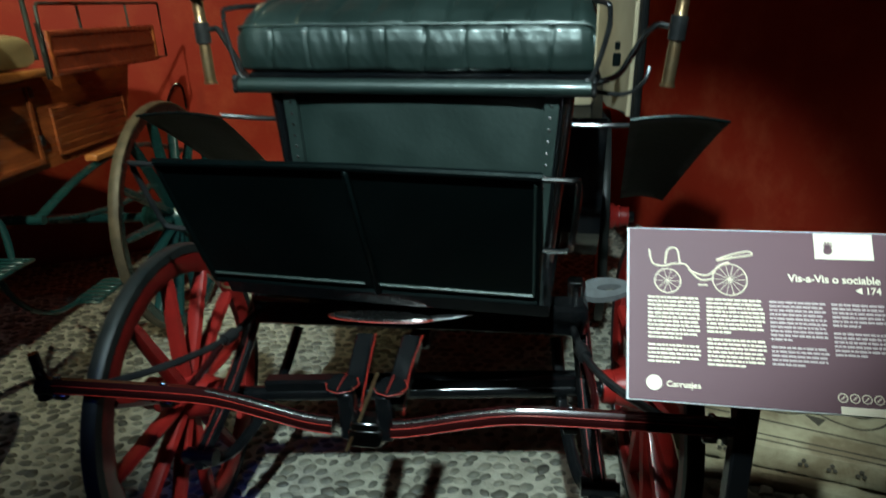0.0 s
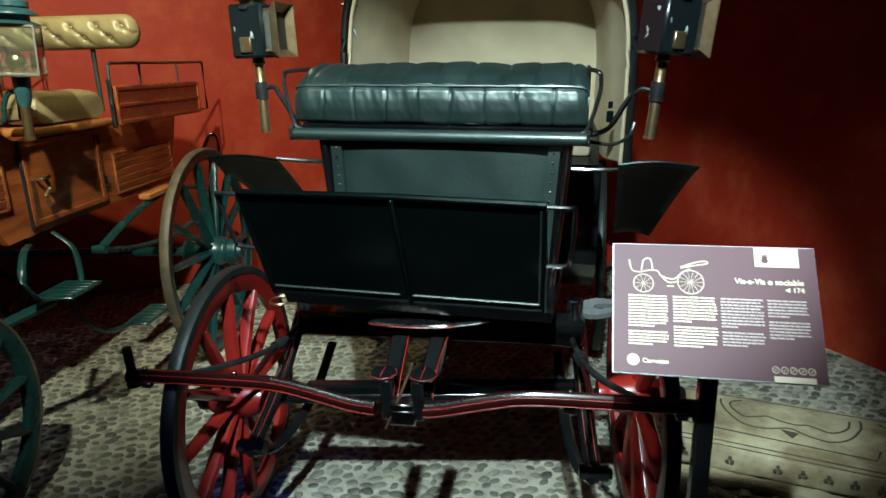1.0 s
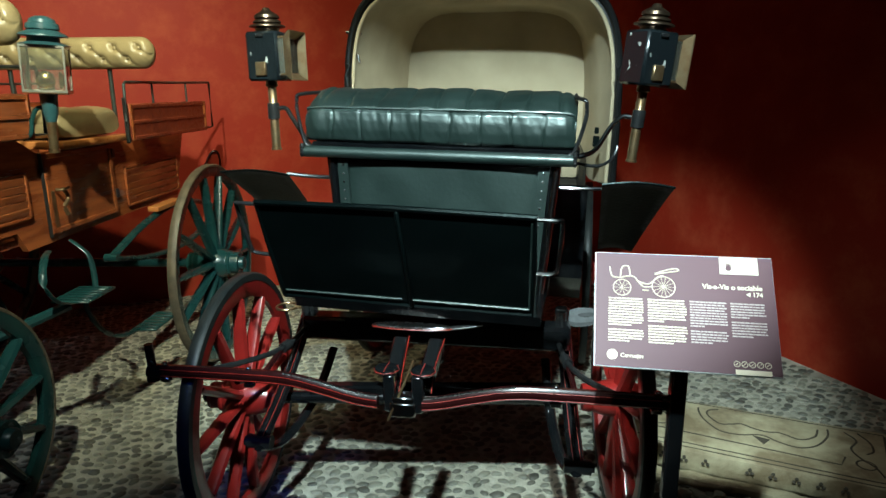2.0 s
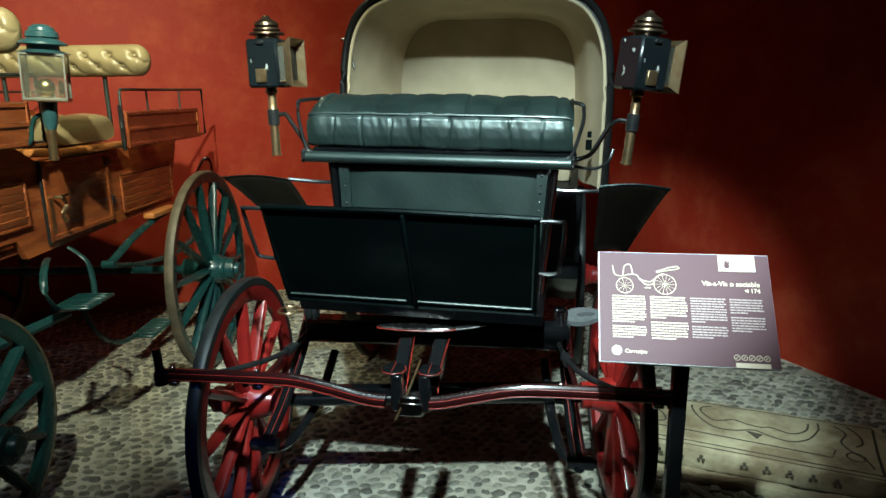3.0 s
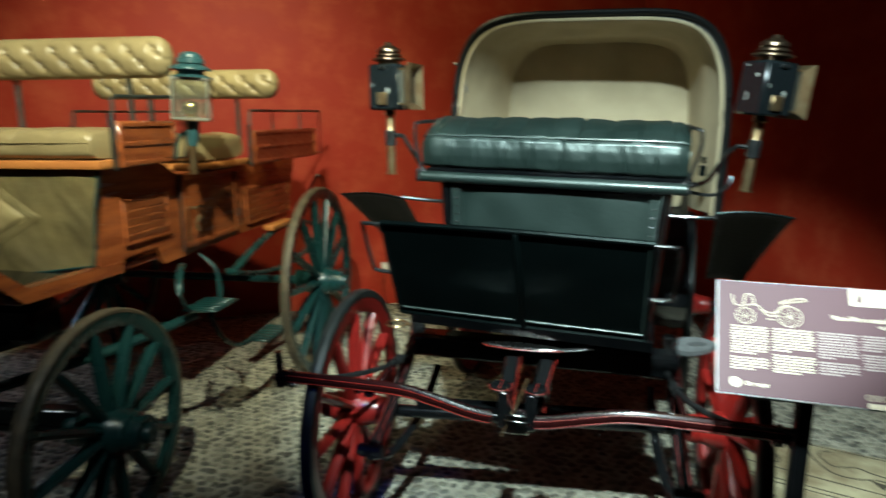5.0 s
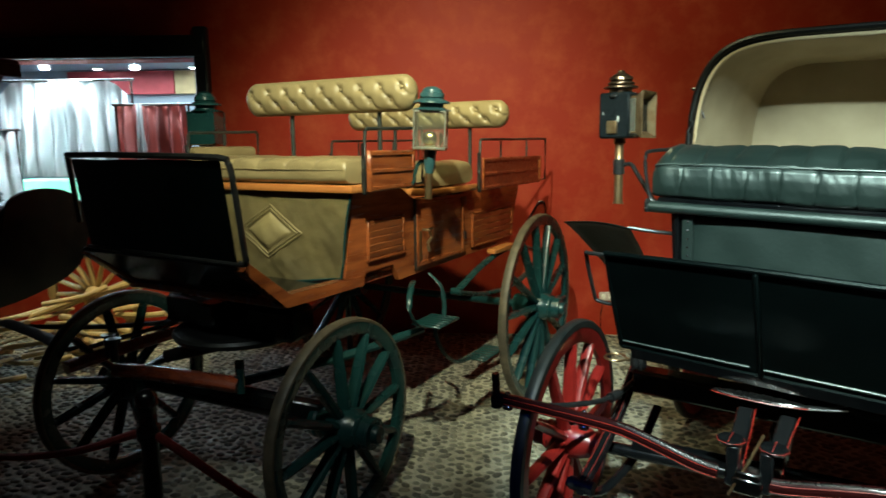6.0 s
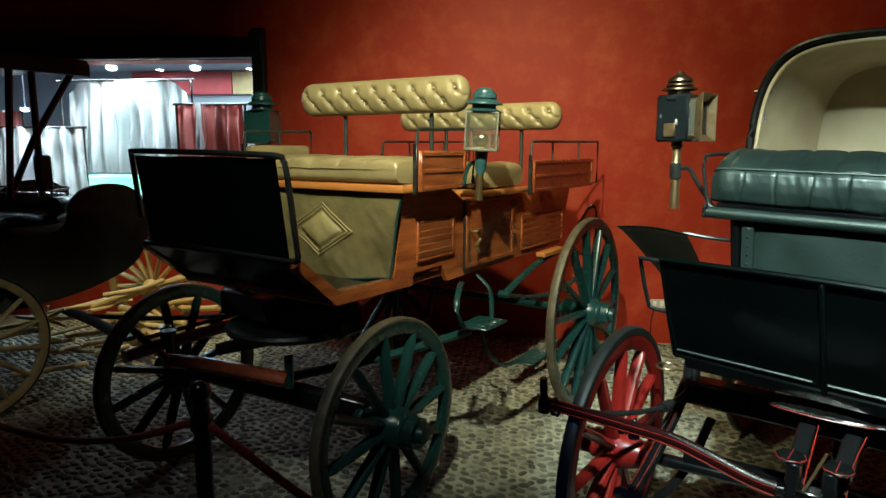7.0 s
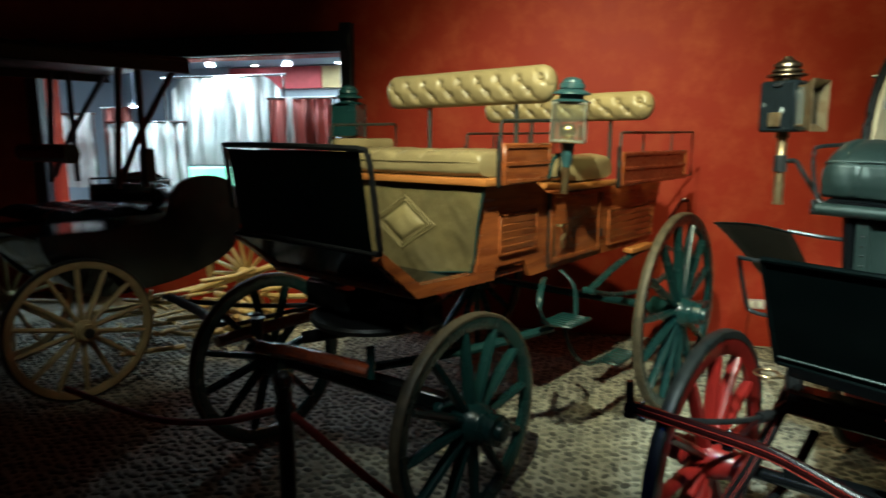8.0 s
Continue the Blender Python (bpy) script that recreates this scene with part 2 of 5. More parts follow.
def catmull(pts, steps):
    P = [Vector(p) for p in pts]
    if steps <= 1 or len(P) < 3:
        return P
    out = []
    for i in range(len(P) - 1):
        p0, p1, p2, p3 = P[max(i - 1, 0)], P[i], P[i + 1], P[min(i + 2, len(P) - 1)]
        for k in range(steps):
            t = k / steps
            out.append(0.5 * ((2 * p1) + (p2 - p0) * t + (2 * p0 - 5 * p1 + 4 * p2 - p3) * t * t + (3 * p1 - p0 - 3 * p2 + p3) * t ** 3))
    out.append(P[-1])
    return out


def tube(bm, pts, r, n=8, steps=1, rz=None, radii=None, up=None):
    """A bar along a path; rz gives a flattened section."""
    P = catmull(pts, steps)
    rings = []
    ref = Vector(up) if up else Vector((0, 0, 1))
    for i, p in enumerate(P):
        d = (P[min(i + 1, len(P) - 1)] - P[max(i - 1, 0)]).normalized()
        a = d.cross(ref)
        if a.length < 0.05:
            a = d.cross(Vector((0, 1, 0.01)))
        a.normalize()
        b = a.cross(d)
        k = radii[i * (len(radii) - 1) // max(len(P) - 1, 1)] if radii else 1
        rings.append([bm.verts.new(p + a * (r * k * math.cos(2 * math.pi * j / n)) + b * ((rz or r) * k * math.sin(2 * math.pi * j / n))) for j in range(n)])
    ring_join(bm, rings)
    return bm


def bar(bm, p, q, w, h, bevel=0.003):
    """A square bar from p to q."""
    p, q = Vector(p), Vector(q)
    d = q - p
    m = Matrix.Translation((p + q) / 2) @ d.to_track_quat("X", "Z").to_matrix().to_4x4()
    return box(bm, (0, 0, 0), (d.length, w, h), bevel, m)


def lathe(bm, profile, n=24, m=None):
    """Profile of (radius, height) turned round z."""
    m = m or Matrix()
    rings = [[bm.verts.new(m @ Vector((r * math.cos(2 * math.pi * j / n), r * math.sin(2 * math.pi * j / n), z))) for j in range(n)] for r, z in profile]
    ring_join(bm, rings, caps=tuple(profile[0]) != tuple(profile[-1]))
    return bm


def prism(bm, pts, a, b, axis="x"):
    """A flat outline of two coordinates, thickened from a to b along an axis."""
    def at(u, v, w):
        return {"x": (w, u, v), "y": (u, w, v), "z": (u, v, w)}[axis]
    A = [bm.verts.new(at(u, v, a)) for u, v in pts]
    B = [bm.verts.new(at(u, v, b)) for u, v in pts]
    ring_join(bm, [A, B])
    return bm


def grid(bm, nu, nv, f, close_u=False, thick=None):
    V = [[bm.verts.new(f(i / (nu if close_u else nu - 1), j / (nv - 1))) for i in range(nu)] for j in range(nv)]
    for j in range(nv - 1):
        for i in range(nu if close_u else nu - 1):
            k = (i + 1) % nu
            bm.faces.new((V[j][i], V[j][k], V[j + 1][k], V[j + 1][i]))
    return V


def B():
    return bmesh.new()


AX = pose(0, 0, 0, 0, 90, 0)


def wheel(parent, m, r, spokes, width, paint, tyre_mat, hub_r=0.075, hub_len=0.2, tyre_t=0.016, rim_h=0.055, spoke_r=0.017, spoke_label="", flat=1.5, phase=0.0, hub_mat=None, cap_mat=None, name="wheel", dish=0.02):
    """A wooden carriage wheel with its axle along local x: rim, tyre, hub, cap and single spokes."""
    ri = r - tyre_t
    rim = part(name, lathe(B(), [(ri, -width / 2), (ri, width / 2), (ri - rim_h * 0.7, width / 2), (ri - rim_h, width / 2 - 0.008), (ri - rim_h, -width / 2 + 0.008), (ri - rim_h * 0.7, -width / 2), (ri, -width / 2)], 64, AX), paint, parent, spoke_label, m)
    w2 = width / 2 + 0.002
    part("tyre", lathe(B(), [(ri - 0.002, -w2), (r - 0.006, -w2), (r, -w2 * 0.55), (r, w2 * 0.55), (r - 0.006, w2), (ri - 0.002, w2), (ri - 0.002, -w2)], 72, AX), tyre_mat, rim)
    hl = hub_len / 2
    part("hub", lathe(B(), [(0.02, -hl), (hub_r * 0.72, -hl), (hub_r * 0.78, -hl * 0.8), (hub_r * 0.72, -hl * 0.74), (hub_r * 0.95, -hl * 0.4), (hub_r * 1.05, 0), (hub_r * 0.95, hl * 0.42), (hub_r * 0.80, hl * 0.50), (hub_r * 0.78, hl * 0.56), (hub_r * 0.84, hl * 0.60), (hub_r * 0.84, hl * 0.66), (hub_r * 0.74, hl * 0.70), (hub_r * 0.70, hl * 0.92), (hub_r * 0.74, hl * 0.94), (hub_r * 0.72, hl), (0.02, hl)], 28, AX), hub_mat or paint, rim)
    part("hub_cap", lathe(B(), [(0.001, hl + 0.028), (hub_r * 0.36, hl + 0.027), (hub_r * 0.42, hl + 0.020), (hub_r * 0.44, hl - 0.002), (0.001, hl - 0.002)], 22, AX), cap_mat or M_IRON, rim)
    sp = B()
    L = ri - rim_h * 0.9
    tube(sp, [(dish * 0.4, 0, hub_r * 0.8), (dish * 0.3, 0, hub_r + (L - hub_r) * 0.25), (dish * 0.15, 0, hub_r + (L - hub_r) * 0.7), (0, 0, L)], spoke_r, 8, 2, rz=spoke_r * flat, radii=[1.15, 1.1, 1.0, 0.85], up=(1, 0, 0))
    me = mesh_of(sp, paint)
    for k in range(spokes):
        part("spoke", me, paint, rim, m=Matrix.Rotation(2 * math.pi * (k + phase) / spokes, 4, "X"))
    return rim


# ---- room ----
ROOM = pose(-1.56, 2.73, 0, 0, 0, 32)
LOCAL = ROOM


def wall(name, lo, hi, label, mat=None):
    c = [(a + b) / 2 for a, b in zip(lo, hi)]
    s = [b - a for a, b in zip(lo, hi)]
    bm = B()
    box(bm, c, s, 0)
    return solid(name, bm, mat or M_WALL, label, "wall", "structure", m=ROOM, smooth=0)


H = 3.7
RX = 2.324
WIN = (-6.75, -3.42, 0.95, 2.32)
wall("wall_back_1", (WIN[1], 0, 0), (RX + 0.25, 0.25, H), "mottled red stucco wall behind the carriages")
wall("wall_back_2", (-9.5, 0, 0), (WIN[0], 0.25, H), "mottled red stucco wall beside the window")
wall("wall_back_3", (WIN[0], 0, 0), (WIN[1], 0.25, WIN[2]), "red stucco wall below the window")
wall("wall_back_4", (WIN[0], 0, WIN[3]), (WIN[1], 0.25, H), "red stucco wall above the window")
wall("wall_right", (RX, -8.2, 0), (RX + 0.25, 0, H), "dark red stucco side wall")
wall("wall_front", (-9.5, -8.45, 0), (RX + 0.25, -8.2, H), "red stucco wall behind the visitor")
wall("wall_left", (-9.75, -8.45, 0), (-9.5, 0.25, H), "red stucco end wall")
wall("ceiling", (-9.75, -8.45, H), (RX + 0.25, 0.25, H + 0.2), "dark painted ceiling", M_CEIL)
bm = B()
box(bm, (-3.5, -4.1, -0.1), (12.6, 8.8, 0.2), 0)
solid("floor", bm, M_MORTAR, "pale mortar floor set with dark river pebbles", "floor", "structure", m=ROOM, smooth=0)

# ---- black carriage ----
A0 = pose(0.02, 0, 0, 0, 1.4, -3)
A0I = A0.inverted()
carriage = thing("black_carriage", A0, "black horse carriage with green leather box seat and red front wheels", "carriage")


def pleated_cushion(x0, x1, pleats):
    """Box-seat cushion: upright pleated front, piping seam, pleated top that rises to the back."""
    bm = B()
    prof = [(0.05, 1.383), (0.010, 1.385), (-0.004, 1.395), (-0.010, 1.43), (-0.011, 1.465), (-0.006, 1.492), (0.004, 1.503), (0.012, 1.5065), (0.022, 1.514),
            (0.06, 1.538), (0.12, 1.560), (0.19, 1.574), (0.26, 1.570), (0.31, 1.545), (0.325, 1.47), (0.32, 1.385)]
    n = 190

    def f(u, v):
        k = v * (len(prof) - 1)
        i = min(int(k), len(prof) - 2)
        t = k - i
        y = prof[i][0] * (1 - t) + prof[i + 1][0] * t
        z = prof[i][1] * (1 - t) + prof[i + 1][1] * t
        x = x0 + (x1 - x0) * u
        edge = min(u, 1 - u) * (x1 - x0)
        roundness = max(0.0, 1 - edge / 0.055)
        top = v > 0.47
        q = (u * pleats + (0.5 if top else 0.0) + 0.12 * noise.noise(Vector((v * 5, round(u * pleats), 4)))) % 1.0
        crease = math.exp(-((min(q, 1 - q)) / (0.045 if top else 0.03)) ** 2)
        puff = math.sin(math.pi * q) ** 0.6 * (0.0060 if top else 0.0016) - crease * (0.0055 if top else 0.0042)
        wr = noise.noise(Vector((x * 7, y * 9, z * 12))) * 0.007 + noise.noise(Vector((x * 19, v * 4, 3))) * 0.0030 - abs(noise.noise(Vector((x * 30 + z * 9, v * 5, 7)))) * 0.0028 + noise.noise(Vector((x * 60 + z * 30, v * 14, 7))) * 0.0008
        seam = math.exp(-((v - 0.46) / 0.03) ** 2)
        puff = (puff + wr) * (1 - seam)
        cy, cz = 0.15, 1.47
        dy, dz = y - cy, z - cz
        L = math.hypot(dy, dz) or 1
        y += dy / L * puff
        z += dz / L * puff
        y = cy + (y - cy) * (1 - 0.10 * roundness ** 2.2)
        z = 1.385 + (z - 1.385) * (1 - 0.16 * roundness ** 2.5)
        return Vector((x, y, z))
    V = grid(bm, n, 70, f)
    for i in (0, n - 1):
        bm.faces.new([row[i] for row in V])
    return bm


part("seat_cushion", pleated_cushion(-0.507, 0.468, 9), M_GLEATHER, carriage, "pleated bottle-green leather cushion")
bm = B()
tube(bm, [(-0.498, 0.010, 1.496), (-0.46, 0.005, 1.505), (-0.2, 0.004, 1.5065), (0.2, 0.004, 1.5065), (0.42, 0.005, 1.505), (0.460, 0.010, 1.496)], 0.0048, 8, 6)
part("piping", bm, M_GLEATHER, carriage)
bm = B()
tube(bm, [(-0.512, 0.0, 1.347), (0.473, 0.0, 1.347)], 0.024, 16, rz=0.021)
part("seat_roll", bm, M_GLEATHER, carriage, "shiny black leather roll under the seat")
bm = B()
box(bm, (0, 0.17, 1.372), (0.97, 0.33, 0.022), 0.006)
part("seat_board", bm, M_BLACK, carriage)
for s in (-1, 1):
    bm = B()
    box(bm, (s * 0.492 - 0.02, -0.004, 1.352), (0.014, 0.05, 0.05), 0.005)
    for dz in (-0.012, 0.012):
        lathe(bm, [(0.006, 0), (0.004, 0.004), (0.001, 0.005)], 8, pose(s * 0.492 - 0.02, -0.028, 1.352 + dz, 90, 0, 0))
    part("roll_end_plate", bm, M_IRON, carriage)
# boot below the seat
bm = B()
front = [(-0.437, 1.325), (0.425, 1.325), (0.385, 0.82), (-0.385, 0.82)]
A_ = [bm.verts.new((x, 0.035, z)) for x, z in front]
B_ = [bm.verts.new((x, 0.46, z)) for x, z in front]
ring_join(bm, [A_, B_])
part("boot", bm, M_BLACK, carriage, "black lacquered boot under the seat")
bm = B()


def boot_front(u, v):
    half = 0.352 - 0.03 * v
    x = -half + 2 * half * u
    z = 1.318 - 0.48 * v
    puff = 0.011 * math.sin(math.pi * u) ** 0.4 + 0.004 * noise.noise(Vector((x * 5, z * 5, 1)))
    return Vector((x, 0.030 - puff, z))


grid(bm, 40, 26, boot_front)
part("boot_leather", bm, M_GLEATHER, carriage, "taut bottle-green leather front panel")
stud_bm = B()
lathe(stud_bm, [(0.0046, 0), (0.0037, 0.0026), (0.001, 0.0040)], 8, pose(0, 0, 0, 90, 0, 0))
STUD = mesh_of(stud_bm, M_STEEL)
for s in (-1, 1):
    bm = B()
    prism(bm, [(s * 0.35, 1.32), (s * 0.388, 1.32), (s * 0.36, 0.83), (s * 0.322, 0.83)], 0.012, 0.034, "y")
    strip = part("leather_edge_strip", bm, M_GLEATHER, carriage)
    for k in range(15):
        part("stud", STUD, M_STEEL, strip, m=Matrix.Translation((s * (0.367 - 0.025 * k / 14), 0.012, 1.30 - 0.44 * k / 14)))
    bm = B()
    tube(bm, [(s * 0.412, 0.030, 1.32), (s * 0.374, 0.030, 0.82)], 0.020, 14, rz=0.014)
    # right strip in bright steel: a highlight painted onto the dark corner
    part("boot_corner_strip", bm, M_STEEL if s > 0 else M_BLACK, carriage, "rounded polished corner strip, right one brightened as a painted highlight")
# dashboard
DT, DB = Vector((0, -0.505, 1.243)), Vector((0, -0.365, 0.912))


def dash_pt(u, v, off=0.0):
    """u across -1..1, v from top 0 to bottom 1."""
    p = DT.lerp(DB, v)
    half = 0.415 - 0.010 * v
    nrm = Vector((0, -0.92, -0.38))
    return Vector((u * half - 0.036 + 0.006 * v, p.y, p.z)) + nrm * off


bm = B()
V0 = [[bm.verts.new(dash_pt(-1 + 2 * i / 20, j / 8, 0.0 + 0.004 * math.sin(math.pi * j / 8))) for i in range(21)] for j in range(9)]
V1 = [[bm.verts.new(dash_pt(-1 + 2 * i / 20, j / 8, -0.014)) for i in range(21)] for j in range(9)]
for V, fl in ((V0, 1), (V1, 0)):
    for j in range(8):
        for i in range(20):
            bm.faces.new((V[j][i], V[j][i + 1], V[j + 1][i + 1], V[j + 1][i]))
dash = part("dashboard", bm, M_BLEATHER, carriage, "black leather dashboard with stitched edges")
bm = B()
tube(bm, [dash_pt(-1, 1), dash_pt(-1, 0.5), dash_pt(-1, 0), dash_pt(0, -0.015), dash_pt(1, 0), dash_pt(1, 0.5), dash_pt(1, 1), dash_pt(0, 1.01), dash_pt(-1, 1)], 0.009, 8)
part("dashboard_frame", bm, M_BLEATHER, dash)
bm = B()
tube(bm, [dash_pt(-0.975, 0.93, 0.004), dash_pt(-0.01, 0.93, 0.004)], 0.004, 6)
tube(bm, [dash_pt(0.05, 0.93, 0.004), dash_pt(0.975, 0.93, 0.004)], 0.004, 6)
tube(bm, [dash_pt(0.975, 0.93, 0.004), dash_pt(0.975, 0.05, 0.004)], 0.003, 6)
part("dashboard_seam", bm, M_GLEATHER, dash)
bm = B()
bar(bm, dash_pt(0.05, 0.0, 0.004), dash_pt(0.07, 1.0, 0.006), 0.014, 0.022, 0.005)
part("dashboard_rib", bm, M_BLEATHER, dash)
for s in (-1, 1):
    bm = B()
    tube(bm, [dash_pt(s, 0.02), dash_pt(s, 0.02) + Vector((s * 0.055, 0, 0)), dash_pt(s, 0.06) + Vector((s * 0.072, 0.01, 0)), dash_pt(s, 0.45) + Vector((s * 0.066, 0.0, 0)), dash_pt(s, 0.53) + Vector((s * 0.055, 0, 0)), dash_pt(s, 0.54)], 0.0065, 8, 3)
    # right rail in brighter metal: the lit side is put into the colour
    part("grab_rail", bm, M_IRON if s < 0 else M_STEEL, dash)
# footboard under the dash
bm = B()
prism(bm, [(-0.375, 0.91), (-0.36, 0.875), (0.04, 0.80), (0.45, 0.78), (0.45, 0.83), (0.04, 0.85)], -0.40, 0.40, "x")
part("footboard", bm, M_BLACK, carriage)
# arm rails at the seat ends
for s in (-1, 1):
    bm = B()
    tube(bm, [(s * 0.470 - 0.02, 0.0, 1.365), (s * 0.490 - 0.02, 0.0, 1.385), (s * 0.515 - 0.018, 0.0, 1.485), (s * 0.516 - 0.018, 0.0, 1.535), (s * 0.508 - 0.018, 0.006, 1.550), (s * 0.48 - 0.018, 0.10, 1.556), (s * 0.48 - 0.018, 0.28, 1.55), (s * 0.48 - 0.018, 0.30, 1.39)], 0.0068, 8, 4)
    part("arm_rail", bm, M_IRON, carriage, "bent iron arm rail")


def carriage_lamp(parent, m, tilt, turn=0):
    """Square tin lamp with stepped chimney, a flared brass lens frame on one side and a candle tube."""
    bm = B()
    box(bm, (0, 0, 0.345), (0.125, 0.125, 0.175), 0.008)
    body = part("lantern", bm, M_LAMPBOX, parent, "chipped black tin carriage lantern", m @ pose(0, 0, 0, 0, tilt, 0) @ pose(0, 0, 0, 0, 0, turn) @ Matrix.Scale(1.035, 4))
    part("lantern_chimney", lathe(B(), [(0.001, 0.52), (0.012, 0.518), (0.018, 0.508), (0.032, 0.50), (0.044, 0.492), (0.046, 0.482), (0.038, 0.478), (0.050, 0.472), (0.052, 0.466), (0.044, 0.462), (0.064, 0.456), (0.066, 0.450), (0.045, 0.446), (0.042, 0.434), (0.05, 0.432), (0.001, 0.431)], 24), M_COPPER, body, "stepped dark copper chimney")
    bm = B()
    box(bm, (-0.005, -0.066, 0.30), (0.042, 0.012, 0.05), 0.003)
    part("lamp_plate", bm, M_BRASS, body)
    bm = B()
    box(bm, (-0.002, -0.066, 0.418), (0.03, 0.01, 0.014), 0.003)
    part("lamp_catch", bm, M_IRON, body)
    # glazed side box that ends in a flared brass frame
    bm = B()
    rows = []
    for x, h in ((0.084, 0.066), (0.114, 0.088), (0.118, 0.088), (0.118, 0.085), (0.090, 0.062)):
        rows.append([bm.verts.new((x, -h * 0.8, 0.345 - h)), bm.verts.new((x, h * 0.8, 0.345 - h)), bm.verts.new((x, h * 0.8, 0.345 + h)), bm.verts.new((x, -h * 0.8, 0.345 + h))])
    ring_join(bm, rows, caps=False, loop=True)
    part("lens_frame", bm, M_BRASS, body, "flared brass lens frame", smooth=20)
    for z in (0.279, 0.411):
        bm = B()
        box(bm, (0.075, 0, z), (0.028, 0.106, 0.008), 0.002)
        part("side_plate", bm, M_BRASS, body)
    for y in (-0.051, 0.051):
        bm = B()
        box(bm, (0.075, y, 0.345), (0.026, 0.002, 0.124), 0)
        part("side_pane", bm, M_GLASS, body).visible_shadow = False
    bm = B()
    box(bm, (0.087, 0, 0.345), (0.003, 0.098, 0.122), 0)
    g = part("lens", bm, M_GLASS, body)
    bm = B()
    lathe(bm, [(0.012, 0.262), (0.020, 0.258), (0.024, 0.24), (0.016, 0.235), (0.016, 0.175), (0.019, 0.17)], 16)
    part("candle_tube_top", bm, M_BRASS, body)
    part("lamp_socket", lathe(B(), [(0.012, 0.178), (0.022, 0.176), (0.022, 0.118), (0.012, 0.116)], 16), M_IRON, body)
    part("candle_tube", lathe(B(), [(0.015, 0.118), (0.0165, 0.1), (0.0165, 0.008), (0.020, 0.006), (0.020, 0.0), (0.001, -0.002)], 16), M_BRASS, body, "brass candle tube")
    return body


carriage_lamp(carriage, Matrix.Translation((-0.705, 0.17, 1.330)), -2.0)
carriage_lamp(carriage, Matrix.Translation((0.668, 0.17, 1.335)), 4.5, 33)
for s, x in ((-1, -0.705), (1, 0.673)):
    bm = B()
    tube(bm, [(x - s * 0.018, 0.17, 1.492), (x - s * 0.05, 0.165, 1.493), (x - s * 0.085, 0.14, 1.46), (s * 0.54, 0.08, 1.385), (s * 0.50, 0.03, 1.365), (s * 0.46, 0.02, 1.36)], 0.0085, 8, 5)
    # same bracket both sides; the right one gets a lit, brighter metal
    part("lamp_bracket", bm, M_IRON if s < 0 else M_STEEL, carriage, "curved iron lamp bracket, right one brightened as if lit")
bm = B()
tube(bm, [(0.47, 0.06, 1.335), (0.55, 0.08, 1.325), (0.60, 0.12, 1.35), (0.615, 0.14, 1.39)], 0.006, 8, 4)
part("lamp_stay", bm, M_IRON, carriage)
# mudguards over the front wheels
for s in (-1, 1):
    bm = B()

    def guard(u, v, s=s):
        xo = (0.80 if s > 0 else 0.84) - 0.10 * v
        x = 0.565 + (xo - 0.565) * u + 0.02 * v
        y = -0.03 + 0.44 * v
        z = (1.275 if s > 0 else 1.258) - 0.33 * v ** 1.08 + 0.012 * math.sin(math.pi * u)
        return Vector((s * x, y, z))
    V = grid(bm, 8, 12, guard)
    bmesh.ops.solidify(bm, geom=list(bm.faces), thickness=0.006)
    g = part("mudguard", bm, M_HOOD, carriage, "black leather mudguard")
    bm = B()
    tube(bm, [guard(k / 8, 0) + Vector((0, -0.002, 0.001)) for k in range(9)], 0.0045, 6)
    part("mudguard_edge", bm, M_BLEATHER, g)
    bm = B()
    tube(bm, [(s * 0.415, 0.06, 1.245), (s * 0.50, 0.06, 1.245), (s * 0.60, 0.03, 1.255)], 0.0075, 8, 3)
    # right stay coloured brighter to look lit
    part("mudguard_stay", bm, M_STEEL if s > 0 else M_IRON, carriage)

# body tub behind the boot
bm = B()
prism(bm, [(0.46, 1.20), (0.46, 0.80), (0.62, 0.66), (1.15, 0.62), (1.5, 0.72), (1.75, 0.95), (1.85, 1.25), (1.55, 1.28), (1.2, 1.12), (0.95, 0.98), (0.75, 0.95), (0.6, 1.12)], -0.53, 0.53, "x")
part("body", bm, M_BLACK, carriage, "black lacquered passenger body")
bm = B()
box(bm, (0, 1.42, 1.19), (0.98, 0.42, 0.13), 0.03, seg=2)
part("rear_seat", bm, M_CLOTH, carriage, "cream cloth rear seat")
# hood


def arch(t, w, h, base, cx=0.0, power=0.38):
    a = math.pi * (1 - t)
    c, s_ = math.cos(a), math.sin(a)
    return cx + w * math.copysign(abs(c) ** power, c), base + h * abs(s_) ** power


def hood_lining(u, v):
    w = 0.642 - 0.13 * v
    x, z = arch(u, w, 0.915 - 0.030 * v - 0.02 * v * v, 1.13, -0.018)
    sag = 0.006 * math.sin(v * 9) + 0.006 * noise.noise(Vector((x * 4, v * 4, z * 4)))
    return Vector((x * (1 + sag), 0.95 + 0.60 * v, z + sag))


bm = B()
V = grid(bm, 64, 20, hood_lining)
last = V[-1]
bm.faces.new(last)
hood = part("hood", bm, M_CLOTH, carriage, "cream cloth lining of the raised hood")
bm = B()


def hood_shell(u, v):
    w = 0.670 - 0.13 * v
    x, z = arch(u, w, 0.965 - 0.030 * v - 0.02 * v * v, 1.11, -0.018)
    return Vector((x, 0.955 + 0.64 * v, z))


V = grid(bm, 64, 10, hood_shell)
bm.faces.new(V[-1])
front_in = [bm.verts.new(hood_lining(i / 63, 0) + Vector((0, 0.004, 0))) for i in range(64)]
for i in range(63):
    bm.faces.new((V[0][i], V[0][i + 1], front_in[i + 1], front_in[i]))
part("hood_shell", bm, M_HOOD, hood, "black leather outside of the hood")
bm = B()
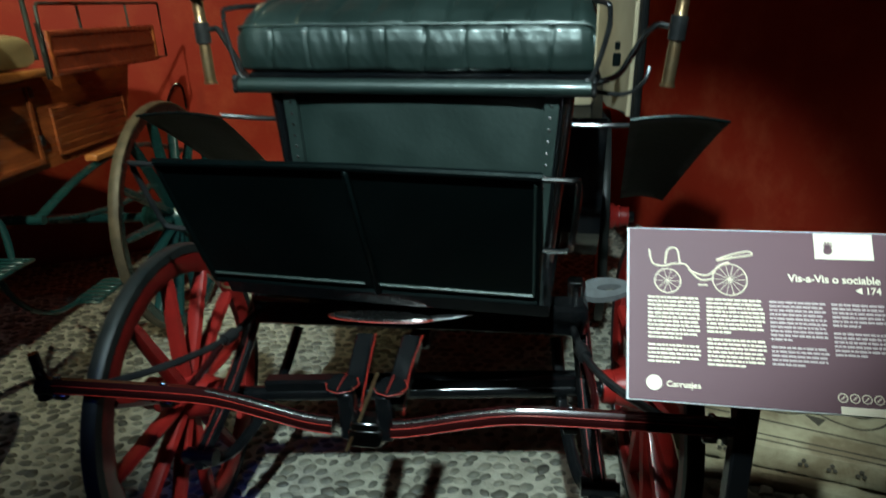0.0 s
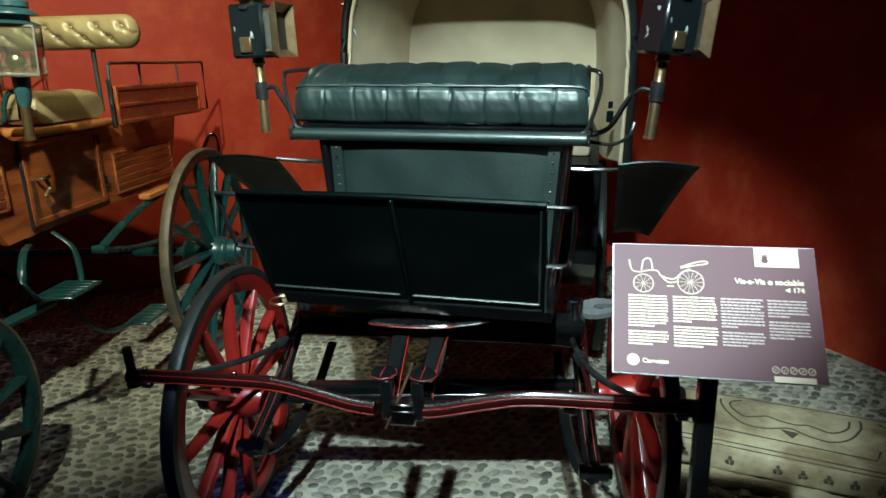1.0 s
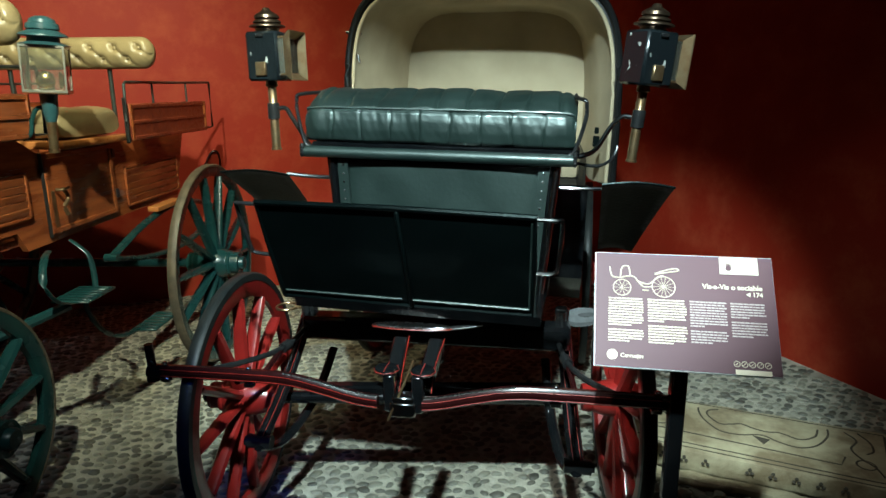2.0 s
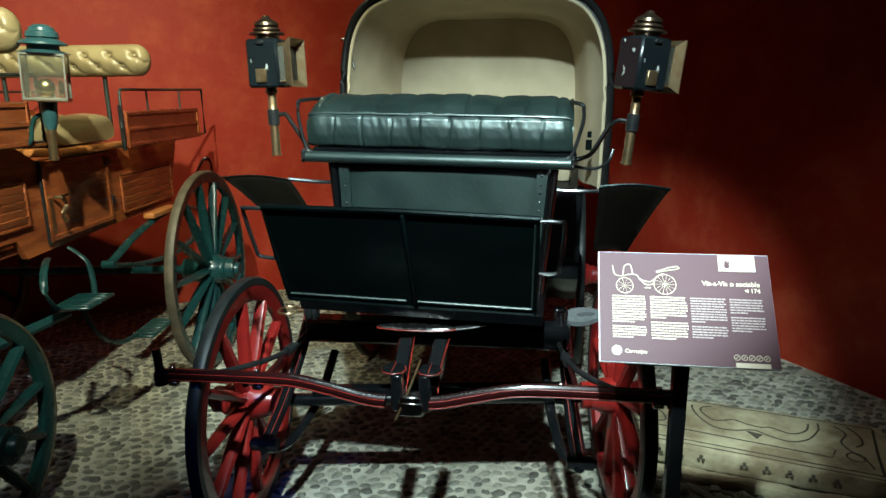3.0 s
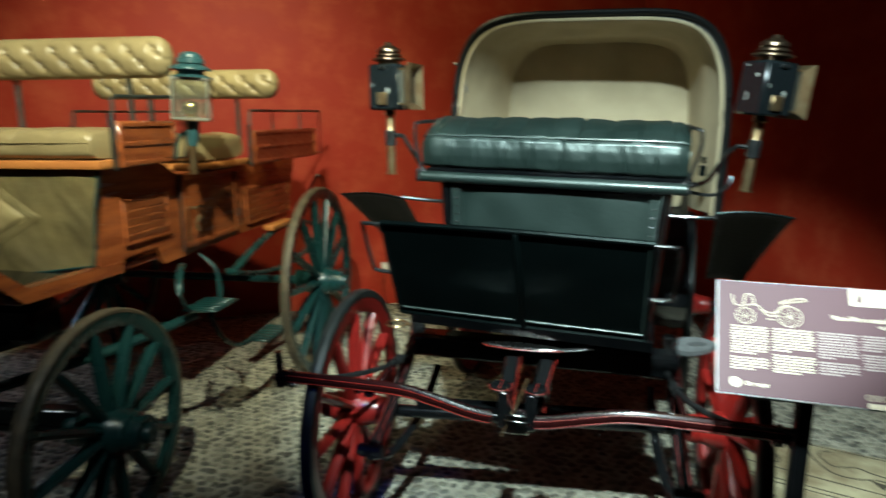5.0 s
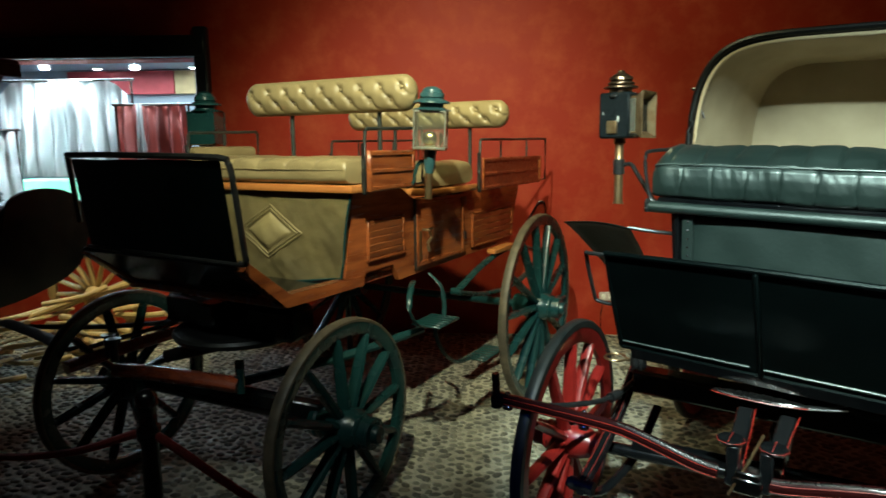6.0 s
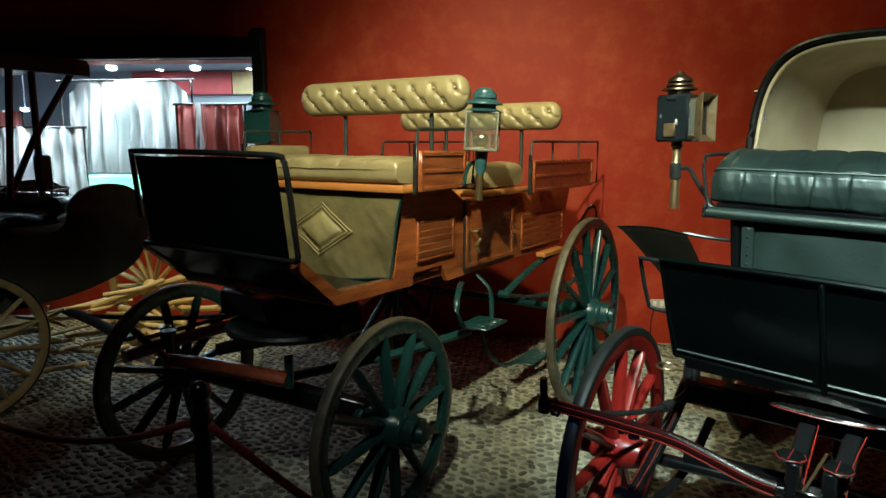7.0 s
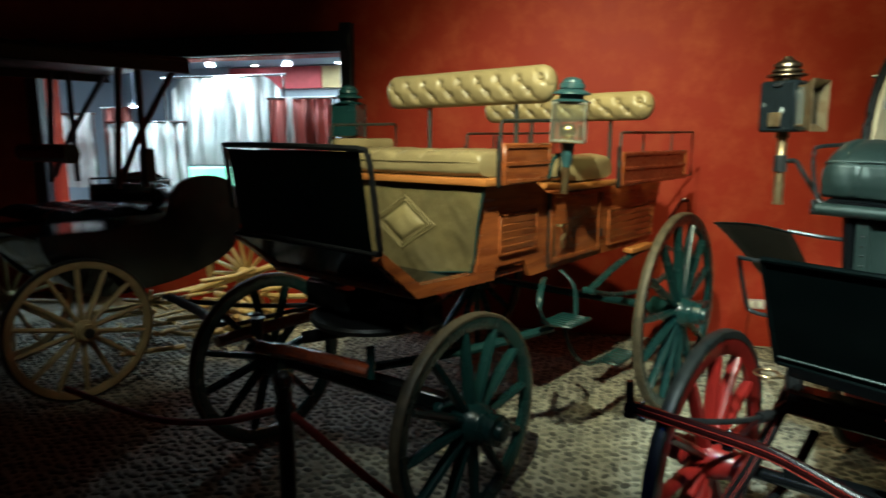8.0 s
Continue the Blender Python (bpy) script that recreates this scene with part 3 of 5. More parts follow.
tube(bm, [hood_lining(i / 48, 0.02) + Vector((0, -0.012, 0)) for i in range(49)], 0.009, 8, radii=None)
part("hood_hem", bm, M_CLOTH, hood)
bm = B()
tube(bm, [hood_shell(i / 48, 0) + Vector((0, -0.01, 0)) for i in range(49)], 0.016, 8)
part("hood_bow", bm, M_HOOD, hood)
bm = B()
tube(bm, [(-0.62, 0.99, 1.84), (-0.70, 0.99, 1.845)], 0.008, 8)
tube(bm, [(-0.665, 0.99, 1.843), (-0.66, 0.99, 1.80), (-0.63, 0.985, 1.70)], 0.004, 6, 3)
part("hood_prop", bm, M_IRON, hood)
bm = B()
box(bm, (0.56, 0.90, 1.35), (0.03, 0.02, 0.05), 0.004)
box(bm, (0.56, 0.90, 1.40), (0.02, 0.015, 0.03), 0.003)
part("hood_strap_buckle", bm, M_BLEATHER, hood)

# fore-carriage
def world_part(name, bm, mat, label="", parent=None, smooth=40):
    return part(name, bm, mat, parent or carriage, label, A0I if parent is None else None, smooth)


for s in (-1, 1):
    pts = [(0.02 + s * 0.055, -0.615, 0.701), (0.02 + s * 0.12, -0.615, 0.708), (0.02 + s * 0.24, -0.612, 0.735), (0.02 + s * 0.34, -0.61, 0.752), (0.02 + s * 0.5, -0.605, 0.752), (0.02 + s * 0.76, -0.60, 0.748)]
    bm = B()
    tube(bm, pts, 0.018, 10, 5, rz=0.021)
    sb = world_part("splinter_bar", bm, M_MAROON, "maroon lacquered splinter bar with vermilion lines")
    for dz, dy in ((0.010, -0.0160), (-0.011, -0.0155)):
        bm = B()
        tube(bm, [(x, y + dy, z + dz) for x, y, z in pts], 0.0010, 5, 5)
        part("lining_stripe", bm, M_REDLINE, sb)
    bm = B()
    tube(bm, [(x, y - 0.004, z + 0.0190) for x, y, z in pts[0:4]], 0.0065, 6, 5, rz=0.0028)
    part("worn_steel_strip", bm, M_BRIGHT, sb)
    for x in (0.45, 0.72):
        for c, d in (((0.02 + s * x, -0.605, 0.774), (0.014, 0.014, 0.012)), ((0.02 + s * x, -0.605, 0.724), (0.03, 0.02, 0.016))):
            bm = B()
            box(bm, c, d, 0.003)
            part("bar_bolt", bm, M_STEEL, sb)
    bm = B()
    tube(bm, [(0.02 + s * 0.765, -0.60, 0.715), (0.02 + s * 0.765, -0.60, 0.745), (0.02 + s * 0.770, -0.60, 0.832)], 0.016, 12, 2, radii=[1.25, 1.1, 0.85, 0.8])
    tube(bm, [(0.02 + s * 0.73, -0.60, 0.746), (0.02 + s * 0.775, -0.60, 0.744)], 0.023, 10)
    part("bar_end_roller", bm, M_BLACK, sb)
    # side spring
    bm = B()
    tube(bm, [(0.02 + s * 0.53, -0.40, 0.42), (0.02 + s * 0.515, -0.27, 0.50), (0.02 + s * 0.50, -0.12, 0.62), (0.02 + s * 0.485, 0.0, 0.755)], 0.026, 8, 5, rz=0.02)
    sp = world_part("fore_spring", bm, M_BLACK, "black lined spring arm")
    for dx in (-0.012, 0.012):
        bm = B()
        tube(bm, [(0.02 + s * 0.53 + dx, -0.415, 0.435), (0.02 + s * 0.515 + dx, -0.285, 0.515), (0.02 + s * 0.50 + dx, -0.138, 0.635), (0.02 + s * 0.485 + dx, -0.02, 0.765)], 0.0010, 5, 5)
        part("lining_stripe", bm, M_REDLINE, sp)
    bm = B()
    tube(bm, [(0.02 + s * 0.53, -0.43, 0.40), (0.02 + s * 0.49, -0.30, 0.36), (0.02 + s * 0.45, -0.08, 0.42), (0.02 + s * 0.43, 0.1, 0.55)], 0.019, 8, 5, rz=0.012)
    part("lower_leaf", bm, M_BLACK, sp)
    bm = B()
    tube(bm, [(0.02 + s * 0.49, -0.405, 0.41), (0.02 + s * 0.575, -0.405, 0.41)], 0.024, 14)
    tube(bm, [(0.02 + s * 0.575, -0.405, 0.41), (0.02 + s * 0.585, -0.405, 0.41)], 0.017, 10)
    part("spring_shackle", bm, M_IRON, sp)
    bm = B()
    box(bm, (0.02 + s * 0.48, -0.01, 0.765), (0.05, 0.06, 0.075), 0.008)
    tube(bm, [(0.02 + s * 0.48, -0.045, 0.80), (0.02 + s * 0.48, -0.045, 0.73)], 0.015, 10)
    # right clamp coloured brighter to look lit
    part("spring_clamp", bm, M_IRON if s < 0 else M_STEEL, sp)
    bm = B()
    if s < 0:
        tube(bm, [(0.02 - 0.575 + 0.040 * math.cos(a), 0.045 * math.sin(a), 0.757) for a in [2 * math.pi * k / 20 for k in range(21)]], 0.005, 6)
        tube(bm, [(0.02 - 0.50, 0, 0.76), (0.02 - 0.54, 0, 0.757)], 0.008, 6)
        part("step_ring", bm, M_BRASS, sp)
    else:
        # cast lug: a tapering plate with a slot through it
        outer = [(0.02 + 0.565 + 0.072 * math.cos(a), 0.027 * math.sin(a) * (1.15 - 0.3 * math.cos(a))) for a in [2 * math.pi * k / 24 for k in range(24)]]
        inner = [(0.02 + 0.572 + 0.034 * math.cos(a), 0.010 * math.sin(a)) for a in [2 * math.pi * k / 24 for k in range(24)]]
        rows = [[bm.verts.new((x, y, z + (x - 0.5) * 0.10 + y * 0.55)) for x, y in o_] for o_, z in ((outer, 0.752), (outer, 0.768), (inner, 0.768), (inner, 0.752))]
        ring_join(bm, rows, loop=True)
        part("step_lug", bm, M_CAST, sp, "cast steel lug with a slot")
    # stay rod to the bar end
    bm = B()
    tube(bm, [(0.02 + s * 0.46, -0.05, 0.72), (0.02 + s * 0.49, -0.22, 0.69), (0.02 + s * 0.55, -0.40, 0.705), (0.02 + s * 0.66, -0.585, 0.735)], 0.010, 8, 5)
    tube(bm, [(0.02 + s * 0.487, -0.21, 0.692), (0.02 + s * 0.497, -0.25, 0.689)], 0.019, 10)
    st = world_part("stay_rod", bm, M_IRON, "iron stay rod with turned collar")
    bm = B()
    tube(bm, [(0.02 + s * 0.50, -0.27, 0.685), (0.02 + s * 0.515, -0.36, 0.65), (0.02 + s * 0.51, -0.44, 0.655), (0.02 + s * 0.50, -0.50, 0.69), (0.02 + s * 0.50, -0.585, 0.72)], 0.010, 8, 5)
    part("stay_hook", bm, M_MAROON, st)
# pole fork in the middle
bm = B()
for x in (-0.018, 0.064):
    box(bm, (x + 0.02, -0.615, 0.735), (0.034, 0.036, 0.115), 0.006)
fork = world_part("pole_fork", bm, M_BLACK, "black pole fork with vermilion lines")
for x in (-0.03, 0.076):
    bm = B()
    lathe(bm, [(0.001, 0.0), (0.034, 0.0), (0.038, 0.006), (0.034, 0.013), (0.001, 0.014)], 8, Matrix.Translation((x + 0.02, -0.60, 0.79)))
    cap = part("fork_cap", bm, M_BLACK, fork)
    bm = B()
    ring = [(x + 0.02 + 0.037 * math.cos(a), -0.60 + 0.037 * math.sin(a), 0.798) for a in [2 * math.pi * k / 8 for k in range(9)]]
    tube(bm, ring, 0.0010, 5)
    tube(bm, [(x + 0.02, -0.637, 0.805), (x + 0.02, -0.565, 0.805)], 0.0010, 5)
    part("cap_line", bm, M_REDLINE, cap)
bm = B()
box(bm, (0.043, -0.63, 0.692), (0.075, 0.03, 0.045), 0.005)
box(bm, (0.043, -0.62, 0.722), (0.06, 0.05, 0.02), 0.004)
part("fork_clip", bm, M_STEEL, fork)
for x, dx in ((-0.02, -0.005), (0.075, 0.012)):
    bm = B()
    bar(bm, (x + 0.02, -0.585, 0.735), (x + 0.02 + dx, -0.42, 0.815), 0.045, 0.04, 0.006)
    part("futchell", bm, M_BLACK, fork)
    bm = B()
    tube(bm, [(x + 0.045, -0.605, 0.73), (x + 0.045, -0.53, 0.785), (x + 0.047 + dx, -0.43, 0.832)], 0.0011, 5, 3)
    part("lining_stripe", bm, M_REDLINE, fork)
bm = B()
tube(bm, [(0.0, -0.645, 0.66), (0.035, -0.635, 0.74), (0.07, -0.60, 0.83)], 0.004, 6, 2)
part("fork_strap", bm, M_BRASS, fork)
bm = B()
lathe(bm, [(0.001, -0.012), (0.14, -0.012), (0.15, 0.0), (0.14, 0.006), (0.001, 0.01)], 40, Matrix.Translation((0.016, -0.365, 0.842)) @ Matrix.Diagonal((0.87, 0.17, 0.6, 1)))
fw = world_part("turntable_plate", bm, M_BRIGHT, "bright steel turntable plate")
bm = B()
tube(bm, [(0.016 + 0.131 * math.cos(a), -0.365 + 0.0262 * math.sin(a), 0.838) for a in [math.pi + math.pi * k / 20 for k in range(21)]], 0.0016, 5)
part("lining_stripe", bm, M_REDLINE, fw)
bm = B()
tube(bm, [(0.12, -0.36, 0.835), (0.19, -0.35, 0.842), (0.24, -0.34, 0.850)], 0.012, 8, 4, rz=0.006)
part("turntable_arm", bm, M_IRON, fw)
bm = B()
box(bm, (0.04, -0.08, 0.72), (0.98, 0.09, 0.09), 0.012)
world_part("axle_bolster", bm, M_BLACK)
bm = B()
tube(bm, [(-0.66, -0.20, 0.465), (0.75, -0.02, 0.465)], 0.024, 10)
bar(bm, (-0.42, -0.16, 0.49), (0.52, -0.04, 0.49), 0.05, 0.05, 0.008)
world_part("front_axle", bm, M_BLACK)
bm = B()
bar(bm, (0.04, -0.05, 0.60), (0.06, 1.4, 0.52), 0.06, 0.06, 0.01)
world_part("perch", bm, M_BLACK)
WA = dict(spokes=12, width=0.036, paint=M_RED, tyre_mat=M_RUBBER, hub_r=0.068, hub_len=0.265, tyre_t=0.028, rim_h=0.062, spoke_r=0.0165, spoke_label="red painted wooden wheel with black rubber tyre", cap_mat=M_BLACK)
wheel(carriage, A0I @ pose(-0.655, -0.20, 0.466, 0, 0, 180 + 2), 0.466, name="front_wheel", **WA)
wheel(carriage, A0I @ pose(0.715, -0.02, 0.466, 0, 0, 5.5), 0.466, name="front_wheel", phase=0.4, **WA)
WR = dict(WA, spokes=14)
for s in (-1, 1):
    wheel(carriage, A0I @ pose(0.06 + s * 0.62, 1.45, 0.53, 0, 0, -3 if s > 0 else 177), 0.53, name="rear_wheel", **WR)
bm = B()
tube(bm, [(-0.58, 1.45, 0.53), (0.70, 1.45, 0.53)], 0.024, 10)
world_part("rear_axle", bm, M_BLACK)

# ---- information stand ----
SIGN = pose(0.762, -0.715, 1.047, 52, 0, -2)
stand = thing("information_stand", pose(0.778, -0.70, 0), "plum printed carriage information panel on a black post", "sign")
SI = pose(-0.778, 0.70, 0) @ SIGN
SW, SH = 0.42, 0.297
bm = B()
box(bm, (0, 0, 0), (SW, SH, 0.008), 0.001)
panel = part("panel", bm, M_EDGE, stand, "plum printed panel with cream lettering", SI)
bm = B()
box(bm, (0.001, 0, 0.0045), (SW - 0.004, SH - 0.004, 0.002), 0.0003)
part("print", bm, M_PANEL, panel)


def ink(name, x, y, w, h, mat, label="", z=0.0064):
    """A flat printed patch; x, y from the panel's top left corner."""
    bm = B()
    box(bm, (-SW / 2 + x + w / 2, SH / 2 - y - h / 2, z), (w, h, 0.0006), 0)
    return part(name, bm, mat, panel, label, smooth=0)


def lettering(name, text, x, y, size, mat, align="LEFT", shear=0.0):
    cu = bpy.data.curves.new(name, "FONT")
    cu.body, cu.size, cu.align_x, cu.extrude, cu.offset = text, size, align, 0.0003, size * 0.018
    tmp = bpy.data.objects.new("t", cu)
    scene.collection.objects.link(tmp)
    me = bpy.data.meshes.new_from_object(tmp.evaluated_get(bpy.context.evaluated_depsgraph_get()))
    bpy.data.objects.remove(tmp)
    me.materials.clear()
    me.materials.append(mat)
    return part(name, me, mat, panel, m=Matrix.Translation((-SW / 2 + x, SH / 2 - y, 0.0065)))


lettering("title_lettering", "Vis-a-Vis o sociable", SW - 0.028, 0.088, 0.0175, M_INK, "RIGHT")
lettering("number_lettering", "174", SW - 0.028, 0.1045, 0.0155, M_INK, "RIGHT")
lettering("footer_lettering", "Carruajes", 0.062, 0.272, 0.0135, M_INK)
bm = B()
prism(bm, [(SW / 2 - 0.066, SH / 2 - 0.0995), (SW / 2 - 0.056, SH / 2 - 0.094), (SW / 2 - 0.056, SH / 2 - 0.105)], 0.006, 0.0067, "z")
part("number_arrow", bm, M_INK, panel, smooth=0)
ink("logo_patch", 0.298, 0.004, 0.088, 0.044, M_INK)
bm = B()
for k in range(5):
    a = math.radians(125 - 22 * k)
    L = 0.010 if k in (0, 4) else 0.014
    c = Vector((-SW / 2 + 0.318, SH / 2 - 0.031, 0.0069))
    bar(bm, c, c + Vector((math.cos(a) * L, math.sin(a) * L, 0)), 0.0026, 0.0006, 0)
lathe(bm, [(0.001, 0.0066), (0.0072, 0.0066), (0.0072, 0.0072), (0.001, 0.0072)], 12, Matrix.Translation((-SW / 2 + 0.318, SH / 2 - 0.033, 0)))
part("logo_shape", bm, M_PANEL, panel, smooth=0)
ink("footer_patch", 0.318, 0.284, 0.078, 0.012, M_INK)
bm = B()
lathe(bm, [(0.001, 0.0062), (0.0125, 0.0062), (0.0125, 0.0068), (0.001, 0.0068)], 24, Matrix.Translation((-SW / 2 + 0.043, SH / 2 - 0.267, 0)))
part("footer_disc", bm, M_INK, panel, smooth=0)
for k in range(5):
    bm = B()
    c = (-SW / 2 + 0.322 + k * 0.0168, SH / 2 - 0.271, 0.0064)
    tube(bm, [(c[0] + 0.0066 * math.cos(a), c[1] + 0.0066 * math.sin(a), c[2]) for a in [2 * math.pi * j / 16 for j in range(17)]], 0.0009, 4)
    bar(bm, (c[0] - 0.003, c[1] - 0.003, c[2]), (c[0] + 0.003, c[1] + 0.003, c[2]), 0.0016, 0.0006, 0)
    part("rule_icon", bm, M_INK, panel, smooth=0)
rng = random.Random(4)
cols = [(0.034, 0.082, M_INK, [11, 5]), (0.127, 0.089, M_INK, [9, 7]), (0.224, 0.084, M_INKD, [10, 5]), (0.317, 0.078, M_INKD, [6, 6])]
for x, w, mat, counts in cols:
    y = 0.124
    for cnt in counts:
        for k in range(cnt):
            ww = w * (rng.uniform(0.4, 0.7) if k == cnt - 1 else 1.0)
            bm = B()
            xx = 0.0
            while xx < ww - 0.004:
                L = min(rng.uniform(0.003, 0.012), ww - xx)
                box(bm, (-SW / 2 + x + xx + L / 2, SH / 2 - y, 0.0064), (L, 0.0034, 0.0005), 0)
                xx += L + 0.0015
            part("text_bar", bm, mat, panel, smooth=0)
            y += 0.0068
        y += 0.006
# line drawing of a carriage: two wheels and the body between them
o = Vector((-SW / 2 + 0.03, SH / 2 - 0.115, 0.0064))
for cx, cy, r, n in ((0.036, 0.020, 0.021, 10), (0.135, 0.026, 0.027, 14)):
    bm = B()
    tube(bm, [o + Vector((cx + r * math.cos(a), cy + r * math.sin(a), 0)) for a in [2 * math.pi * j / 28 for j in range(29)]], 0.0012, 4)
    drawn = part("drawn_wheel", bm, M_INK, panel, "cream drawing of a wheel", smooth=0)
    for k in range(n):
        bm = B()
        a = 2 * math.pi * k / n
        tube(bm, [o + Vector((cx, cy, 0)), o + Vector((cx + r * math.cos(a), cy + r * math.sin(a), 0))], 0.0005, 4)
        part("drawn_spoke", bm, M_INK, drawn, smooth=0)
for pts in ([(0.006, 0.075), (0.012, 0.05), (0.03, 0.046), (0.045, 0.05), (0.065, 0.05), (0.075, 0.038), (0.10, 0.032), (0.12, 0.05), (0.135, 0.056)],
            [(0.032, 0.05), (0.035, 0.070), (0.041, 0.078), (0.052, 0.076), (0.056, 0.052)], [(0.115, 0.060), (0.14, 0.070), (0.165, 0.076), (0.170, 0.070), (0.14, 0.064), (0.115, 0.058)],
            [(0.07, 0.042), (0.088, 0.024), (0.108, 0.026)], [(0.085, 0.015), (0.10, 0.015)]):
    bm = B()
    tube(bm, [o + Vector((x, y, 0)) for x, y in pts], 0.0017, 4, 4)
    part("drawn_line", bm, M_INK, panel, "cream line of the carriage drawing", smooth=0)
bm = B()
box(bm, (-0.010, 0, 0.45), (0.038, 0.038, 0.90), 0.004)
part("post", bm, M_BLACK, stand)
bm = B()
box(bm, (0, 0, 0.01), (0.28, 0.28, 0.02), 0.005)
part("base_plate", bm, M_BLACK, stand)
bm = B()
box(bm, (-0.075, 0.0, 0.895), (0.15, 0.036, 0.012), 0.002)
part("panel_bracket", bm, M_BLACK, stand)

# ---- carved slab ----
SLAB = pose(1.01, 0.25, 0, 0, 0, -14.5)
slab = thing("carved_slab", SLAB, "worn pale carved stone slab with scrolled panels lying on the pebbles", "slab")


def worn_block(x0, x1, y0, y1, z0, z1, ripple, bevel, seed):
    """A stone block with chipped, uneven edges."""
    bm = B()
    bmesh.ops.create_cube(bm, size=1, matrix=Matrix.Translation(((x0 + x1) / 2, (y0 + y1) / 2, (z0 + z1) / 2)) @ Matrix.Diagonal((x1 - x0, y1 - y0, z1 - z0, 1)))
    bmesh.ops.bevel(bm, geom=list(bm.edges), offset=bevel, segments=2, affect="EDGES", profile=0.5)
    for k in range(1, 40):
        x = x0 + (x1 - x0) * k / 40
        bmesh.ops.bisect_plane(bm, geom=list(bm.verts) + list(bm.edges) + list(bm.faces), plane_co=(x, 0, 0), plane_no=(1, 0, 0))
    for v in bm.verts:
        q = Vector((v.co.x * 9, v.co.y * 9, seed))
        v.co.y += ripple * noise.noise(q) + ripple * 0.6 * noise.noise(q * 3.1)
        v.co.z += 0.25 * ripple * noise.noise(q + Vector((5, 0, 0)))
    return bm


top = part("slab_top", worn_block(-0.20, 0.84, -0.005, 0.47, 0.03, 0.12, 0.007, 0.009, 1.0), M_SLAB, slab)
part("slab_foot", worn_block(-0.17, 0.81, 0.03, 0.43, 0.0, 0.03, 0.006, 0.006, 2.0), M_SLAB, slab)


# raised dark strips; their colour stands in for the depth of cut grooves
def groove(pts, r=0.0045, steps=6, z=0.1205, name="carved_line"):
    bm = B()
    tube(bm, [(x, y, z) for x, y in pts], r, 6, steps, rz=0.0022)
    part(name, bm, M_GROOVE, top)


groove([(-0.18, 0.165), (0.60, 0.121), (0.622, 0.19)], 0.0042, 1)
groove([(-0.18, 0.068), (0.79, 0.036)], 0.0036, 1)
groove([(-0.18, 0.034), (0.79, 0.006)], 0.0028, 1)
groove([(0.06, 0.41), (0.063, 0.37), (0.09, 0.300), (0.152, 0.224), (0.227, 0.216), (0.30, 0.245), (0.335, 0.245), (0.384, 0.215), (0.459, 0.199), (0.529, 0.246), (0.578, 0.342), (0.586, 0.41)])
groove([(0.146, 0.424), (0.105, 0.40), (0.101, 0.355), (0.150, 0.290), (0.20, 0.302), (0.242, 0.320), (0.29, 0.298), (0.345, 0.288), (0.391, 0.300), (0.467, 0.272), (0.528, 0.322), (0.546, 0.390)])
groove([(-0.17, 0.36), (-0.08, 0.30), (-0.05, 0.22), (-0.10, 0.19)])
groove([(0.650, 0.41), (0.685, 0.35), (0.655, 0.27), (0.68, 0.20), (0.72, 0.15), (0.74, 0.08)])
groove([(0.70, 0.42), (0.735, 0.35), (0.735, 0.28), (0.705, 0.245)])
groove([(0.80, 0.43), (0.775, 0.20), (0.765, 0.04)], 0.0055, 1)
groove([(-0.18, 0.452), (0.80, 0.440)], 0.0028, 1)
bm = B()
lathe(bm, [(0.028, 0.119), (0.034, 0.1225), (0.040, 0.119), (0.028, 0.119)], 20, Matrix.Translation((0.690, 0.155, 0)))
part("carved_boss", bm, M_GROOVE, top)
bm = B()
prism(bm, [(0.285, 0.232), (0.352, 0.222), (0.325, 0.172)], 0.1195, 0.1215, "z")
part("carved_leaf", bm, M_GROOVE, top)
tre = B()
for dx, dy in ((-0.009, -0.004), (0.009, -0.004), (0, 0.010)):
    lathe(tre, [(0.001, 0.0), (0.0075, 0.0), (0.0065, 0.002), (0.001, 0.0025)], 8, Matrix.Translation((dx, dy, 0)))
TRE = mesh_of(tre, M_GROOVE)
for k in range(8):
    x = -0.06 + 0.0825 * k + (0.082 if k > 2 else 0.0)
    part("carved_trefoil", TRE, M_GROOVE, top, m=pose(x, -0.013, 0.085, 75, 0, 0))
lip = part("slab_lip", worn_block(-0.20, 0.84, -0.085, -0.02, 0.0, 0.045, 0.016, 0.014, 3.0), M_SLAB, slab)
# broken mortar along the slab's near edge
rng = random.Random(8)
for k in range(26):
    bm = B()
    bmesh.ops.create_icosphere(bm, subdivisions=2, radius=1.0)
    sx, sy, sz = rng.uniform(0.018, 0.045), rng.uniform(0.014, 0.03), rng.uniform(0.010, 0.022)
    for v in bm.verts:
        v.co *= 1 + 0.45 * noise.noise(v.co * 1.7 + Vector((k * 3.1, 0, 0)))
        v.co = Vector((v.co.x * sx, v.co.y * sy, v.co.z * sz))
    at = SLAB @ Vector((-0.15 + 0.037 * k + rng.uniform(-0.02, 0.02), -0.125 + rng.uniform(-0.035, 0.03), sz * 0.6))
    tagged(solid("mortar_lump", bm, M_MORTAR, "broken pale mortar lump beside the carved slab", "rubble", m=Matrix.Translation(at) @ Matrix.Rotation(rng.uniform(0, 3), 4, "Z"), smooth=30), group="mortar rubble by the slab")

# ---- wooden wagonette ----
M_PEWTER = material("dull_pewter", (0.45, 0.44, 0.38), 0.35, 0.8, second=(0.3, 0.28, 0.22), scale=20)
M_BRASSB = material("bright_brass", (0.75, 0.55, 0.22), 0.18, 1.0, second=(0.6, 0.42, 0.16), scale=20)
BM = pose(-1.6, 0, 0, 0, 0, 7)
